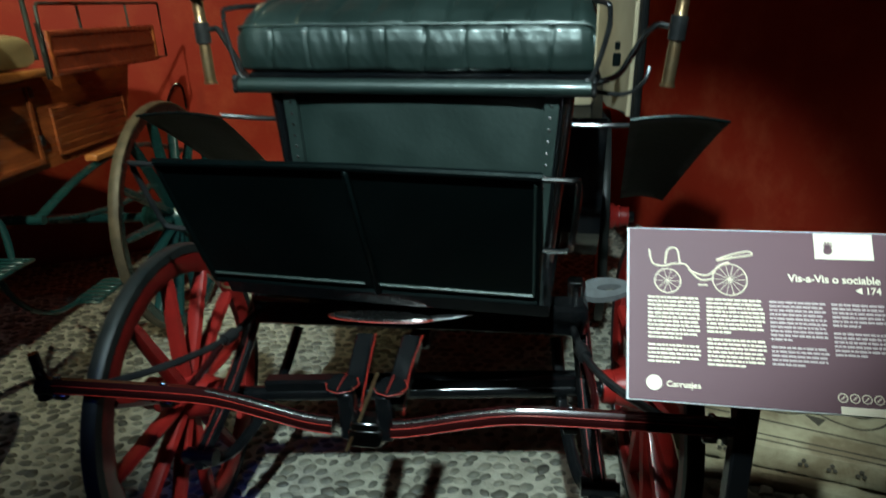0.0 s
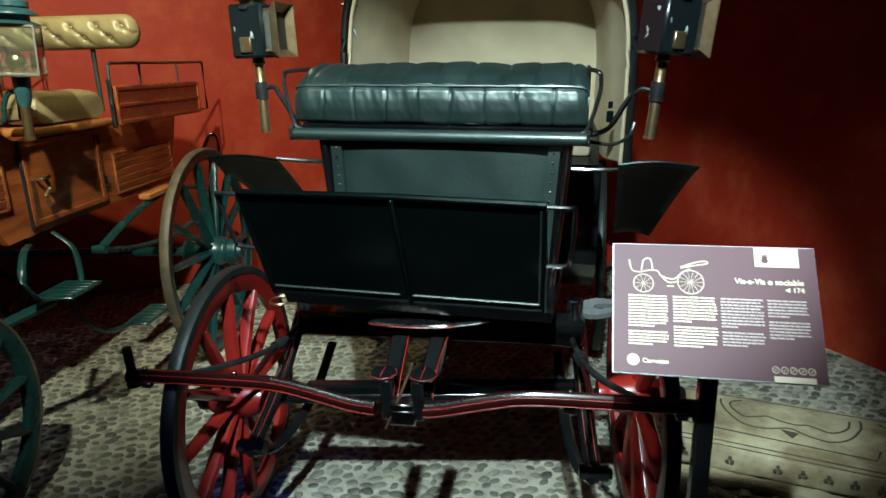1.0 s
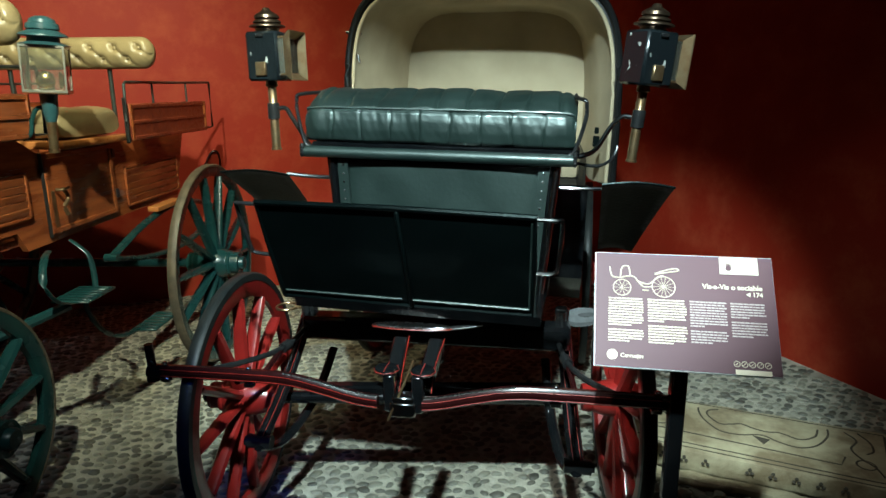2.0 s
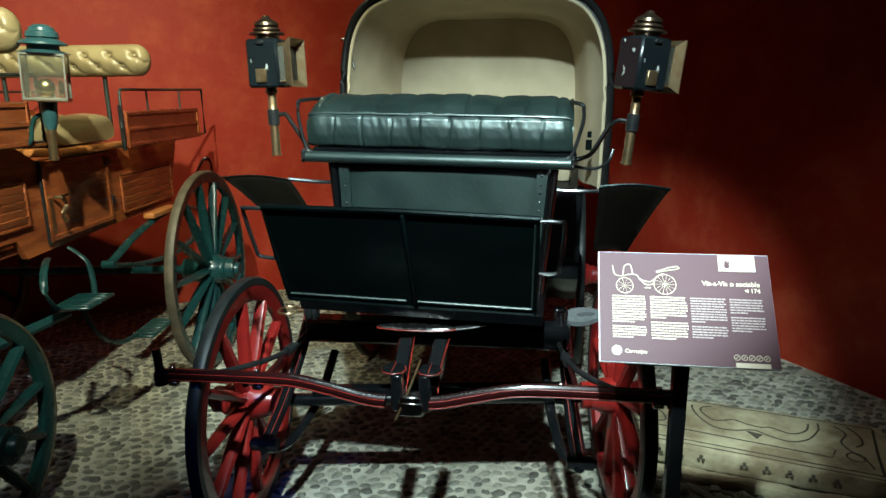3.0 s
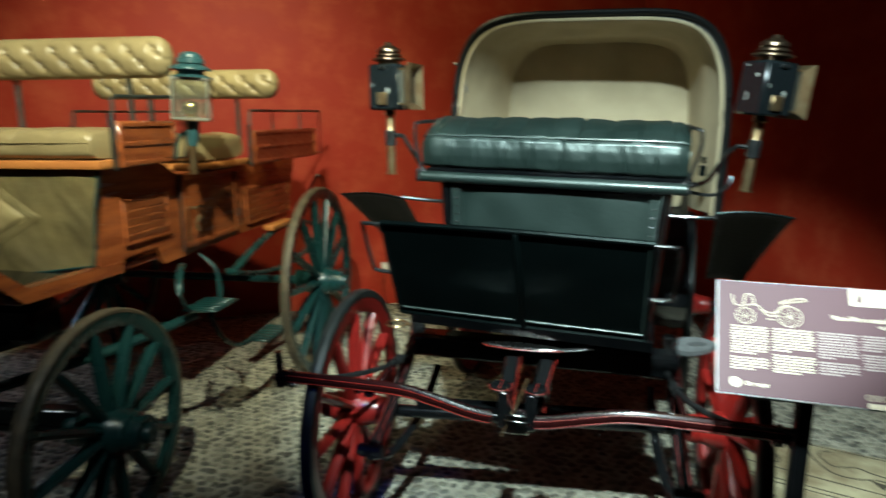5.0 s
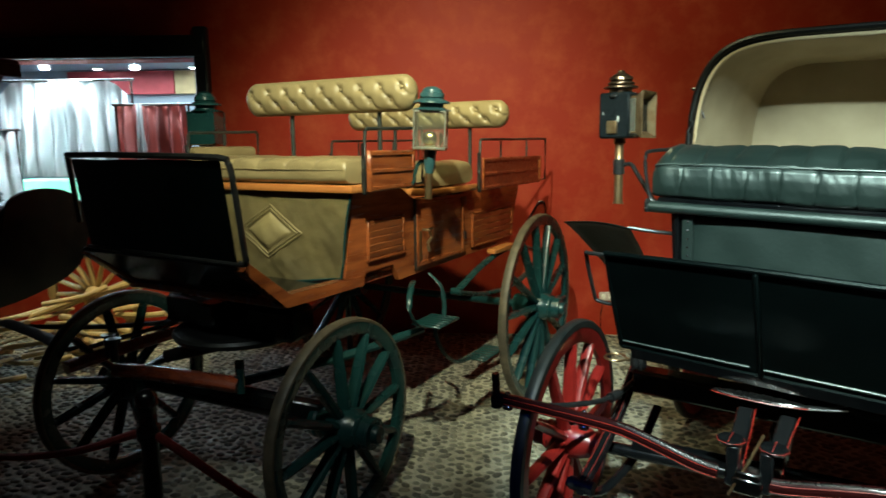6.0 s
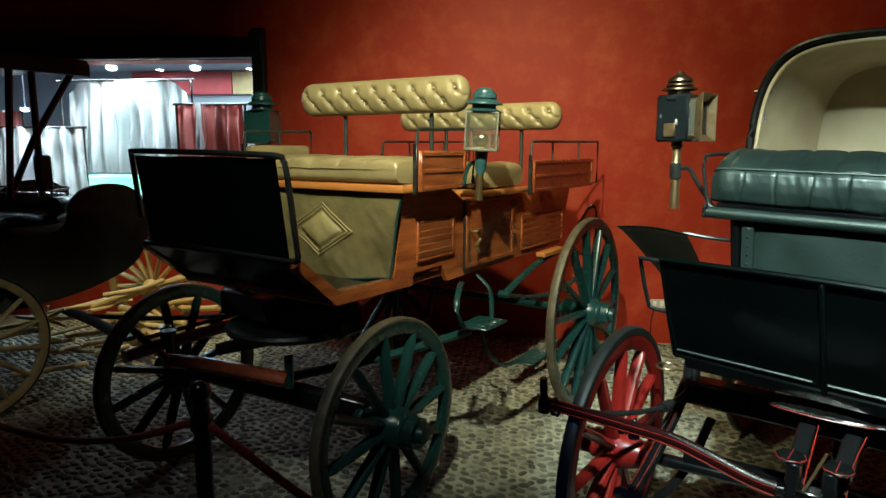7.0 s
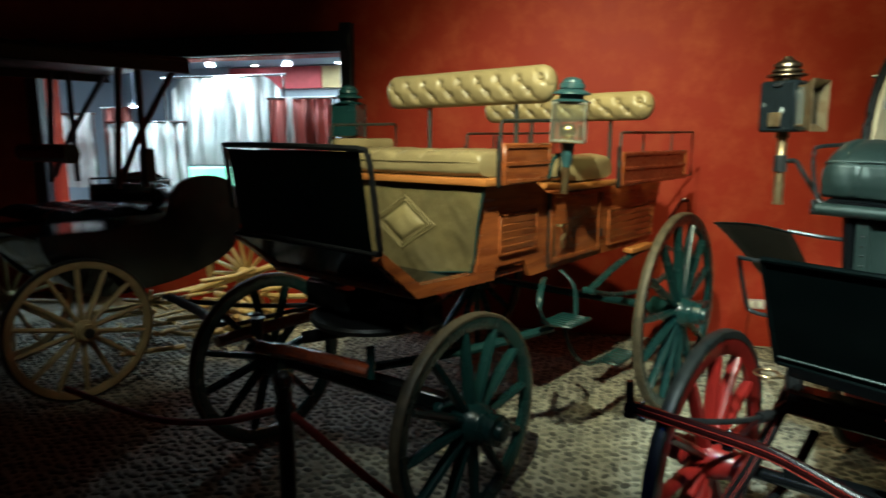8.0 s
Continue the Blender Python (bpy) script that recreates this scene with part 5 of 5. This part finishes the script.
lathe(bm, [(0.001, -0.02), (0.28, -0.02), (0.29, 0.0), (0.28, 0.012), (0.001, 0.012)], 36, Matrix.Translation((XC, -0.60, 0.80)))
part("turntable", bm, M_IRON, wagon)
bm = B()
box(bm, (XC, -0.62, 0.87), (0.75, 0.16, 0.14), 0.02)
box(bm, (XC, 0.2, 0.90), (0.10, 2.0, 0.10), 0.01)
part("frame_timber", bm, M_BLACK, wagon)
BI = BM.inverted()


def wagon_world(name, bm, mat, label="", parent=None):
    return part(name, bm, mat, wagon, label, BI)


bm = B()
tube(bm, [(-2.70, -1.11, 0.61), (-2.69, -0.85, 0.635), (-2.66, -0.55, 0.655), (-2.62, -0.35, 0.665)], 0.038, 10, 4, rz=0.030)
wagon_world("splinter_bar", bm, M_WOODD, "dark red wooden splinter bar")
bm = B()
tube(bm, [(-2.45, -1.00, 0.615), (-2.25, -0.95, 0.63), (-2.08, -0.88, 0.62), (-1.90, -0.78, 0.595)], 0.040, 10, 4, rz=0.034)
wagon_world("swingle_bar", bm, M_WOODD, "dark red wooden swingle bar")
bm = B()
tube(bm, [(-3.58, -1.02, 0.665), (-3.2, -1.02, 0.665), (-2.82, -1.03, 0.655)], 0.045, 8, 3, rz=0.012)
tube(bm, [(-3.45, -1.02, 0.66), (-3.0, -0.75, 0.67), (-2.6, -0.45, 0.70), (-2.3, -0.3, 0.72)], 0.014, 8, 4)
wagon_world("front_strap", bm, M_IRON)
bm = B()
tube(bm, [(-2.72, -1.03, 0.668), (-2.71, -0.75, 0.685), (-2.68, -0.45, 0.70)], 0.012, 8, 3)
wagon_world("worn_rail", bm, M_STEEL)
for dx, dy in ((0, 0), (0.085, -0.02)):
    bm = B()
    tube(bm, [(-2.66 + dx, -0.93 + dy, 0.62), (-2.66 + dx, -0.93 + dy, 0.72)], 0.020, 10)
    lathe(bm, [(0.001, 0.0), (0.034, 0.0), (0.034, 0.008), (0.001, 0.010)], 14, Matrix.Translation((-2.66 + dx, -0.93 + dy, 0.72)))
    wagon_world("pole_pin", bm, M_IRON)
bm = B()
tube(bm, [(-2.05, -0.75, 0.55), (-1.75, -0.30, 0.62), (-1.55, 0.05, 0.70)], 0.022, 8, 3)
tube(bm, [(-2.2, -0.60, 0.42), (-1.85, -0.55, 0.40), (-1.50, -0.52, 0.47)], 0.022, 8, 3)
wagon_world("futchell_rod", bm, M_GREEN)
bm = B()
tube(bm, [(-1.90, -0.77, 0.56), (-1.90, -0.77, 0.70)], 0.020, 10)
wagon_world("bar_pin", bm, M_GREEN)
bm = B()
tube(bm, [(-2.35, -0.72, 0.70), (-2.28, -0.62, 0.86), (-2.15, -0.50, 0.90)], 0.016, 8, 4, rz=0.028)
tube(bm, [(-2.33, -0.85, 0.66), (-1.95, -0.55, 0.76)], 0.014, 8, 2, rz=0.03)
wagon_world("front_spring", bm, M_IRON)

# ---- dark phaeton beyond ----
CM = pose(-4.0, -1.40, 0, 0, 0, 9)
phaeton = thing("dark_phaeton", CM, "black canopied phaeton with cream wooden wheels in shadow", "carriage")
WC = dict(width=0.038, paint=M_CREAMW, tyre_mat=M_IRON, hub_r=0.07, hub_len=0.2, tyre_t=0.014, rim_h=0.045, spoke_r=0.014, spoke_label="cream painted wooden wheel")
wheel(phaeton, pose(0, 0, 0.44), 0.44, 14, name="front_wheel", **WC)
wheel(phaeton, pose(-1.2, 0, 0.44, 0, 0, 180), 0.44, 14, name="front_wheel", **WC)
bm = B()
tube(bm, [(0, 0, 0.44), (-1.2, 0, 0.44)], 0.025, 10)
part("axle", bm, M_CREAMW, phaeton)
bm = B()
outline = catmull([(-0.15, 1.02, 0), (-0.10, 0.85, 0), (0.10, 0.62, 0), (0.45, 0.60, 0), (0.85, 0.66, 0), (1.15, 0.80, 0), (1.24, 1.10, 0), (1.15, 1.28, 0), (0.98, 1.335, 0), (0.80, 1.31, 0), (0.70, 1.22, 0), (0.62, 1.05, 0), (0.2, 1.02, 0)], 5)
prism(bm, [(p.x, p.y) for p in outline], -0.14, -0.10, "x")
side = part("body_side", bm, M_BLACK, phaeton, "black lacquered side panel with a curved top")
bm = B()
prism(bm, [(p.x, p.y) for p in outline], -1.07, -1.03, "x")
part("body_side", bm, M_BLACK, phaeton)
bm = B()
prism(bm, [(-0.15, 1.0), (-0.10, 0.85), (0.10, 0.635), (0.45, 0.615), (0.85, 0.675), (1.10, 0.80), (1.18, 1.0)], -1.03, -0.14, "x")
part("body", bm, M_BLACK, phaeton, "black lacquered lower body")
bm = B()


def tufts(u, v):
    x, y = -1.02 + 0.87 * u, -0.08 + 0.74 * v
    d = 0.020 * (abs(math.sin(u * 16)) * abs(math.sin(v * 11))) ** 0.7
    e = min(u, 1 - u, v, 1 - v)
    return Vector((x, y, 1.085 + 0.05 * min(1, e / 0.1) ** 0.5 + d))


grid(bm, 70, 44, tufts)
bmesh.ops.solidify(bm, geom=list(bm.faces), thickness=0.06)
part("seat_cushion", bm, M_GLOSSLEATHER, phaeton, "black buttoned leather seat")
bm = B()
rows = []
for k in range(25):
    a = math.radians(172 - 150 * k / 24)
    rows.append((-0.58 + 0.40 * math.cos(a), 0.48 + 0.42 * math.sin(a), 1.19))
tube(bm, rows, 0.055, 12, 2, rz=0.07)
part("seat_back", bm, M_GLOSSLEATHER, phaeton, "rounded black padded seat back")
bm = B()
tube(bm, [(x, y, z + 0.11) for x, y, z in rows], 0.008, 8, 2)
for k in range(0, 25, 4):
    tube(bm, [rows[k], (rows[k][0], rows[k][1], rows[k][2] + 0.11)], 0.006, 6)
part("seat_rail", bm, M_IRON, phaeton)
bm = B()
tube(bm, [(-1.0, 0.12, 1.50), (-0.2, 0.12, 1.50)], 0.05, 14, 1, rz=0.06)
part("back_roll", bm, M_GLOSSLEATHER, phaeton)
bm = B()
box(bm, (-0.57, 0.20, 2.10), (1.15, 1.25, 0.05), 0.02, seg=2)
for x in (-1.14, 0.0):
    box(bm, (x, 0.20, 2.06), (0.02, 1.25, 0.08), 0.006)
cn = part("canopy", bm, M_HOOD, phaeton, "black leather canopy top")
for x in (-1.08, -0.06):
    for p in ([(x, 0.50, 1.28), (x, 0.50, 2.07)], [(x, 0.32, 1.28), (x, 0.38, 2.07)], [(x, 0.34, 1.32), (x, 0.48, 1.62), (x, 0.76, 2.07)]):
        bm = B()
        tube(bm, p, 0.021, 8, 2)
        part("canopy_post", bm, M_IRON, phaeton)
bm = B()
box(bm, (-0.06, 0.52, 1.42), (0.07, 0.08, 0.22), 0.01)
part("lamp", bm, M_IRON, phaeton)

# ---- wheel and timbers by the wall ----
bench = thing("spare_wheel", pose(-5.04, 0.17, 0.40, 0, -12, 122), "pale bare wooden wheel leaning by the red wall", "wheel")
wheel(bench, Matrix(), 0.40, 16, 0.04, M_RAWWOOD, M_RAWWOOD, hub_r=0.08, hub_len=0.2, spoke_r=0.017, name="rim")
rng = random.Random(11)


def timber(pts, r, label, rz=None, mat=None):
    bm = B()
    tube(bm, pts, r, 8, 4, rz=rz)
    tagged(solid("loose_timber", bm, mat or M_RAWWOOD, label, "timber"), group="pile of carriage timbers")


timber([(-5.28, -0.24, 0.26), (-5.05, 0.0, 0.38), (-4.85, 0.20, 0.46), (-4.55, 0.45, 0.57)], 0.036, "long pale bent wooden shaft across the pile", 0.026)
timber([(-4.9, -0.30, 0.43), (-4.78, -0.05, 0.46), (-4.70, 0.10, 0.52)], 0.020, "short pale bent wooden shaft")
timber([(-5.05, -0.70, 0.30), (-4.95, -0.55, 0.30), (-4.80, -0.45, 0.33)], 0.03, "short pale turned wooden stub")
for k in range(16):
    x, y = rng.uniform(-4.75, -4.35), rng.uniform(-0.35, 0.40)
    a = rng.uniform(-0.5, 1.2)
    L = rng.uniform(0.12, 0.30)
    z = 0.06 + 0.05 * (k % 6)
    timber([(x - math.cos(a) * L, y - math.sin(a) * L, z), (x, y, z + rng.uniform(-0.02, 0.03)), (x + math.cos(a) * L, y + math.sin(a) * L, z + rng.uniform(0, 0.05))], rng.uniform(0.018, 0.03), "short pale wooden offcut in a heap")
for k in range(9):
    a = 2 * math.pi * k / 9
    c = Vector((-4.92, -0.72, 0.32))
    timber([c, c + Vector((0.09 * math.cos(a), 0.16 * math.cos(a), 0.10 * math.sin(a)))], 0.02, "pale wooden hub spoke stub", 0.014)

# lower layers of the heap: slats, felloes and sticks leaning on one another
for k in range(30):
    q = Vector((-5.45 + 1.15 * rng.random(), -0.95 + 0.95 * rng.random(), 0))
    q.y = min(q.y, 0.02 + 0.62 * (q.x + 4.9) + 0.25)
    a = rng.uniform(-0.6, 1.3)
    L = rng.uniform(0.10, 0.26)
    z = 0.035 + 0.05 * (k % 5)
    d = Vector((math.cos(a) * L, math.sin(a) * L, 0))
    rise = rng.uniform(0.0, 0.10)
    bend = Vector((-d.y, d.x, 0)) * rng.uniform(-0.35, 0.35)
    timber([q - d + Vector((0, 0, z)), q + bend + Vector((0, 0, z + rise * 0.5)), q + d + Vector((0, 0, z + rise))], rng.uniform(0.016, 0.028), "curved pale wooden felloe in a heap" if k % 3 else "flat pale wooden slat in a heap", rng.uniform(0.010, 0.02))

# ---- stanchion and rope ----
post = thing("barrier_post", pose(-1.30, -1.51, 0), "glossy black barrier post with red rope", "barrier")
part("post", lathe(B(), [(0.024, 0.02), (0.024, 0.80), (0.032, 0.81), (0.032, 0.84), (0.024, 0.85), (0.024, 0.90), (0.030, 0.905), (0.028, 0.93), (0.014, 0.945), (0.001, 0.948)], 20), M_BLACK, post)
part("foot", lathe(B(), [(0.001, 0.0), (0.15, 0.0), (0.15, 0.012), (0.06, 0.03), (0.026, 0.045)], 28), M_BLACK, post)
for k, pts in enumerate(([(-0.0, 0.0, 0.83), (0.07, 0.03, 0.79), (0.25, 0.15, 0.63), (0.55, 0.28, 0.48), (0.95, 0.40, 0.45)], [(0, 0, 0.83), (-0.10, 0.01, 0.79), (-0.42, -0.03, 0.66), (-0.75, -0.14, 0.60), (-1.2, -0.3, 0.62)])):
    bm = B()
    tube(bm, pts, 0.012, 8, 6)
    part("rope", bm, M_ROPE, post, "dull red barrier rope")

# ---- shop behind the window ----
def in_room(x, y, z, rz=0):
    return ROOM @ pose(x, y, z, 0, 0, rz)


w0, w1, z0, z1 = WIN
win = thing("window_1", ROOM, "dark framed display window onto a lit shop", "window", kind="structure")
for c, s in (((w1 + 0.01, -0.02, (z0 + z1) / 2 + 0.07), (0.11, 0.10, z1 - z0 + 0.34)), ((w0 - 0.02, -0.02, (z0 + z1) / 2 + 0.07), (0.15, 0.10, z1 - z0 + 0.34)), (((w0 + w1) / 2, -0.025, z1 + 0.09), (w1 - w0 + 0.1, 0.10, 0.17)), (((w0 + w1) / 2, -0.025, z0 - 0.05), (w1 - w0 + 0.1, 0.10, 0.12))):
    bm = B()
    box(bm, c, s, 0.01)
    part("window_frame", bm, M_FRAME, win)
SD = 3.2
for nm, lo, hi, mat, lab in (("wall_shop_back", (-8.6, SD, 0), (-1.6, SD + 0.1, 3.0), M_SHOP, "grey shop back wall"), ("wall_shop_left", (-8.7, 0.25, 0), (-8.6, SD, 3.0), M_SHOP, "grey shop side wall"), ("wall_shop_right", (-1.6, 0.25, 0), (-1.5, SD, 3.0), M_SHOP, "grey shop side wall"),
                         ("floor_shop", (-8.7, 0.25, -0.1), (-1.5, SD, 0.0), M_SHOP, "grey shop floor"), ("ceiling_shop", (-8.7, 0.25, 2.62), (-1.5, SD, 2.9), M_SHOP, "grey shop ceiling")):
    wall(nm, lo, hi, lab, mat)


def cloth(name, x0, x1, y, zt, zb, mat, label, folds, shoulders=0.0, fringe=0.0):
    bm = B()
    seed = x0 * 3

    def f(u, v):
        x = x0 + (x1 - x0) * u
        fold = math.sin(u * folds * 2 * math.pi + 1.5 * noise.noise(Vector((u * 4, seed, 0))))
        amp = 0.012 + 0.045 * v
        top = zt - shoulders * max(0, (0.16 - min(u, 1 - u)) / 0.16) ** 1.5
        z = top + (zb - top) * v + 0.008 * noise.noise(Vector((u * 9, 2, seed)))
        xx = x + (u - 0.5) * 0.04 * v + 0.015 * noise.noise(Vector((v * 3, seed, u * 2)))
        return Vector((xx, y + amp * fold + 0.03 * noise.noise(Vector((u * 5, v * 3, seed))), z))
    grid(bm, 110, 24, f)
    bmesh.ops.solidify(bm, geom=list(bm.faces), thickness=0.008)
    ob = solid(name, bm, mat, label, "cloth", m=ROOM, smooth=60)
    return ob


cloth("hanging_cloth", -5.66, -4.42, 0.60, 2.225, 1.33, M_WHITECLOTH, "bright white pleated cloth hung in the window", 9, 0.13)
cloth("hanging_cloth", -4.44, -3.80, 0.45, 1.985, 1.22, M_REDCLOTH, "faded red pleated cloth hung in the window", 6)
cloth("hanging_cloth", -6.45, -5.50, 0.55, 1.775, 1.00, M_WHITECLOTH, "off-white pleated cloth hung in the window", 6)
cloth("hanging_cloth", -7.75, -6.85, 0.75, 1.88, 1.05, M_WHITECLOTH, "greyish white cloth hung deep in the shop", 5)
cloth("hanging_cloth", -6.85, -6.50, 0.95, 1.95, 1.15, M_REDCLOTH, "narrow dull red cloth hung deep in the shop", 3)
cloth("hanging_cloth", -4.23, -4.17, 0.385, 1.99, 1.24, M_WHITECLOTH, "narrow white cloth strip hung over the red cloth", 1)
for x0, x1, z, y in ((-5.78, -4.34, 2.22, 0.60), (-4.48, -3.74, 1.98, 0.45), (-6.5, -5.46, 1.77, 0.55), (-7.8, -6.8, 1.875, 0.75), (-6.9, -6.45, 1.945, 0.95)):
    bm = B()
    tube(bm, [(x0, y, z), (x1, y, z)], 0.012, 8)
    for x in (x0 + 0.03, x1 - 0.03):
        tube(bm, [(x, y, z), (x, y, 0.05)], 0.012, 8)
        tube(bm, [(x, y - 0.2, 0.0), (x, y + 0.2, 0.0), (x, y, 0.05)], 0.012, 8)
    solid("display_rail", bm, M_STEEL, "thin steel cloth rail standing in the shop", "display rack", m=ROOM)
bm = B()
box(bm, (-4.72, SD - 0.04, 2.45), (0.88, 0.06, 0.3), 0.004)
solid("tan_wall_panel", bm, M_SHOPTAN, "tan panel on the shop wall", "panel", "structure", m=ROOM)
bm = B()
box(bm, (-5.9, SD - 0.04, 2.45), (1.45, 0.06, 0.3), 0.004)
solid("red_wall_panel", bm, M_SHOPRED, "red panel on the shop wall", "panel", "structure", m=ROOM)
bm = B()
box(bm, (-5.42, 0.95, 1.19), (0.62, 0.3, 0.2), 0.02)
solid("display_case", bm, M_GREENLIT, "small green-lit display case", "display case", m=in_room(0, 0, 0))
bm = B()
box(bm, (-5.42, 0.95, 0.545), (0.7, 0.35, 1.09), 0.01)
solid("display_plinth", bm, M_SHOP, "grey display plinth in the shop", "plinth", m=ROOM)


def downlight(x, y, z, r, mat, label):
    t = thing("downlight", in_room(x, y, z), label, "lamp", "shop downlights")
    part("lens", lathe(B(), [(0.001, -0.45 * r), (r * 0.5, -0.38 * r), (r * 0.85, -0.18 * r), (r, 0.004), (0.001, 0.01)], 16), mat, t)
    part("bezel", lathe(B(), [(r, -0.012), (r * 1.25, -0.008), (r * 1.25, 0.02), (r, 0.02), (r, -0.012)], 16), M_WHITE, t)


for x, y, z, r in ((-5.06, 0.42, 2.315, 0.042), (-4.24, 0.45, 2.305, 0.040), (-6.02, 0.45, 1.935, 0.038)):
    downlight(x, y, z, r, M_BULB, "bright cool spotlight over the shop cloths")
bm = B()
tube(bm, [(-6.4, 0.45, 2.60), (-3.8, 0.45, 2.60)], 0.014, 8)
for x, z in ((-5.06, 2.315), (-4.24, 2.305), (-6.02, 1.935)):
    tube(bm, [(x, 0.45, z + 0.02), (x, 0.45, 2.60)], 0.008, 6)
solid("lamp_track", bm, M_FRAME, "dark lamp track with drop rods under the shop ceiling", "lamp track", m=ROOM)
for k in range(12):
    downlight(-6.9 + 0.42 * k, 1.3 + 0.8 * (k % 3), 2.612, 0.05, M_BULBS, "small recessed shop ceiling light")


def area(name, m, size, watts, colour):
    d = bpy.data.lights.new(name, "AREA")
    d.size, d.energy, d.color = size, watts, colour
    ob = new(name, d)
    ob.matrix_world = m
    return ob


def shop_spot(name, x, y, z, watts):
    ob = spot(name, (0, 0, 0), (0, 0, -1), watts, 84, 0.6, (0.85, 0.95, 1.0), 0.06)
    ob.matrix_world = ROOM @ look((x, y, z), (x, y + 0.42, z - 1.05))


shop_spot("shop_lamp_1", -5.06, 0.34, 2.52, 260)
shop_spot("shop_lamp_4", -4.15, 0.28, 2.50, 110)
shop_spot("shop_lamp_2", -6.0, 0.32, 2.45, 210)
shop_spot("shop_lamp_5", -7.2, 0.45, 2.50, 150)
area("shop_lamp_3", ROOM @ look((-5.0, 1.9, 2.55), (-5.0, 1.9, 0)), 2.0, 80, (0.85, 0.97, 1.0))

# ---- small fittings ----
sock = thing("wall_socket", in_room(-0.07, -0.006, 0.335), "white double wall socket on the red wall", "socket")
bm = B()
box(bm, (0, 0, 0), (0.13, 0.012, 0.075), 0.004)
part("plate", bm, M_INKD, sock)
for x in (-0.028, 0.028):
    bm = B()
    box(bm, (x, -0.008, 0), (0.028, 0.008, 0.045), 0.003)
    part("insert", bm, M_WHITE, sock)
bm = B()
tube(bm, [ROOM @ Vector(p) for p in ((-0.10, -0.01, 0.30), (-0.12, -0.012, 0.15), (-0.10, -0.03, 0.02), (0.0, -0.10, 0.008))], 0.004, 6, 5)
solid("cable", bm, M_BLACK, "thin dark cable hanging from the socket", "cable")
bm = B()
tube(bm, [ROOM @ Vector(p) for p in ((-0.74, 0.0, 0.98), (-0.71, -0.02, 1.03), (-0.66, -0.02, 1.12), (-0.62, -0.02, 1.135), (-0.60, -0.02, 1.09), (-0.60, -0.02, 1.0), (-0.60, 0.0, 0.97))], 0.007, 8, 4)
solid("wall_hook", bm, M_MAROON, "dark red bent iron rod on the wall", "hook")

# ---- pebbles of the floor ----
pebble_meshes = []
rng = random.Random(21)
for k in range(6):
    bm = B()
    n = 9
    ph_ = [rng.uniform(0.82, 1.12) for _ in range(n)]
    rings = []
    for r, z in ((1.0, -0.004), (0.9, 0.004), (0.5, 0.0085)):
        rings.append([bm.verts.new((0.034 * r * ph_[j] * math.cos(2 * math.pi * j / n), 0.021 * r * ph_[j] * math.sin(2 * math.pi * j / n), z)) for j in range(n)])
    ring_join(bm, rings)
    me = mesh_of(bm, M_PEBBLE, 70)
    pebble_meshes.append(me)
floor_ob = bpy.data.objects["floor"]
FI = ROOM.inverted()
verts, faces = [], []
count = 0
base = [([v.co.copy() for v in me.vertices], [tuple(p.vertices) for p in me.polygons]) for me in pebble_meshes]
step = 0.057
RI = ROOM.inverted()
for iy in range(-69, 87):
    for ix in range(-109, 67):
        x = ix * step + (iy % 2) * step * 0.5 + rng.uniform(-0.012, 0.012)
        y = iy * step * 0.80 + rng.uniform(-0.010, 0.010)
        q = RI @ Vector((x, y, 0))
        if q.y > -0.03 or q.x > RX - 0.03 or q.y < -5.2 or x < -6.2:
            continue
        k = rng.randrange(6)
        s = rng.uniform(0.60, 1.02)
        a = math.radians(18) + rng.gauss(0, 0.5)
        m = Matrix.Translation((x, y, 0)) @ Matrix.Rotation(a, 4, "Z") @ Matrix.Diagonal((s, s * rng.uniform(0.85, 1.2), rng.uniform(0.7, 1.3), 1))
        if -1.75 < x < -0.75 and -0.05 < y < 1.12 and count < 300:
            part("pebble", pebble_meshes[k], M_PEBBLE, floor_ob, m=FI @ m)
            count += 1
        else:
            o = len(verts)
            verts.extend(tuple(m @ c) for c in base[k][0])
            faces.extend(tuple(i + o for i in f) for f in base[k][1])
me = bpy.data.meshes.new("pebble_field")
me.from_pydata(verts, [], faces)
me.materials.append(M_PEBBLE)
for p in me.polygons:
    p.use_smooth = True
me.set_sharp_from_angle(angle=radians(70))
pf = new("pebbles", me)
pf.parent = floor_ob
pf.matrix_basis = FI
tagged(pf, kind="stuff")
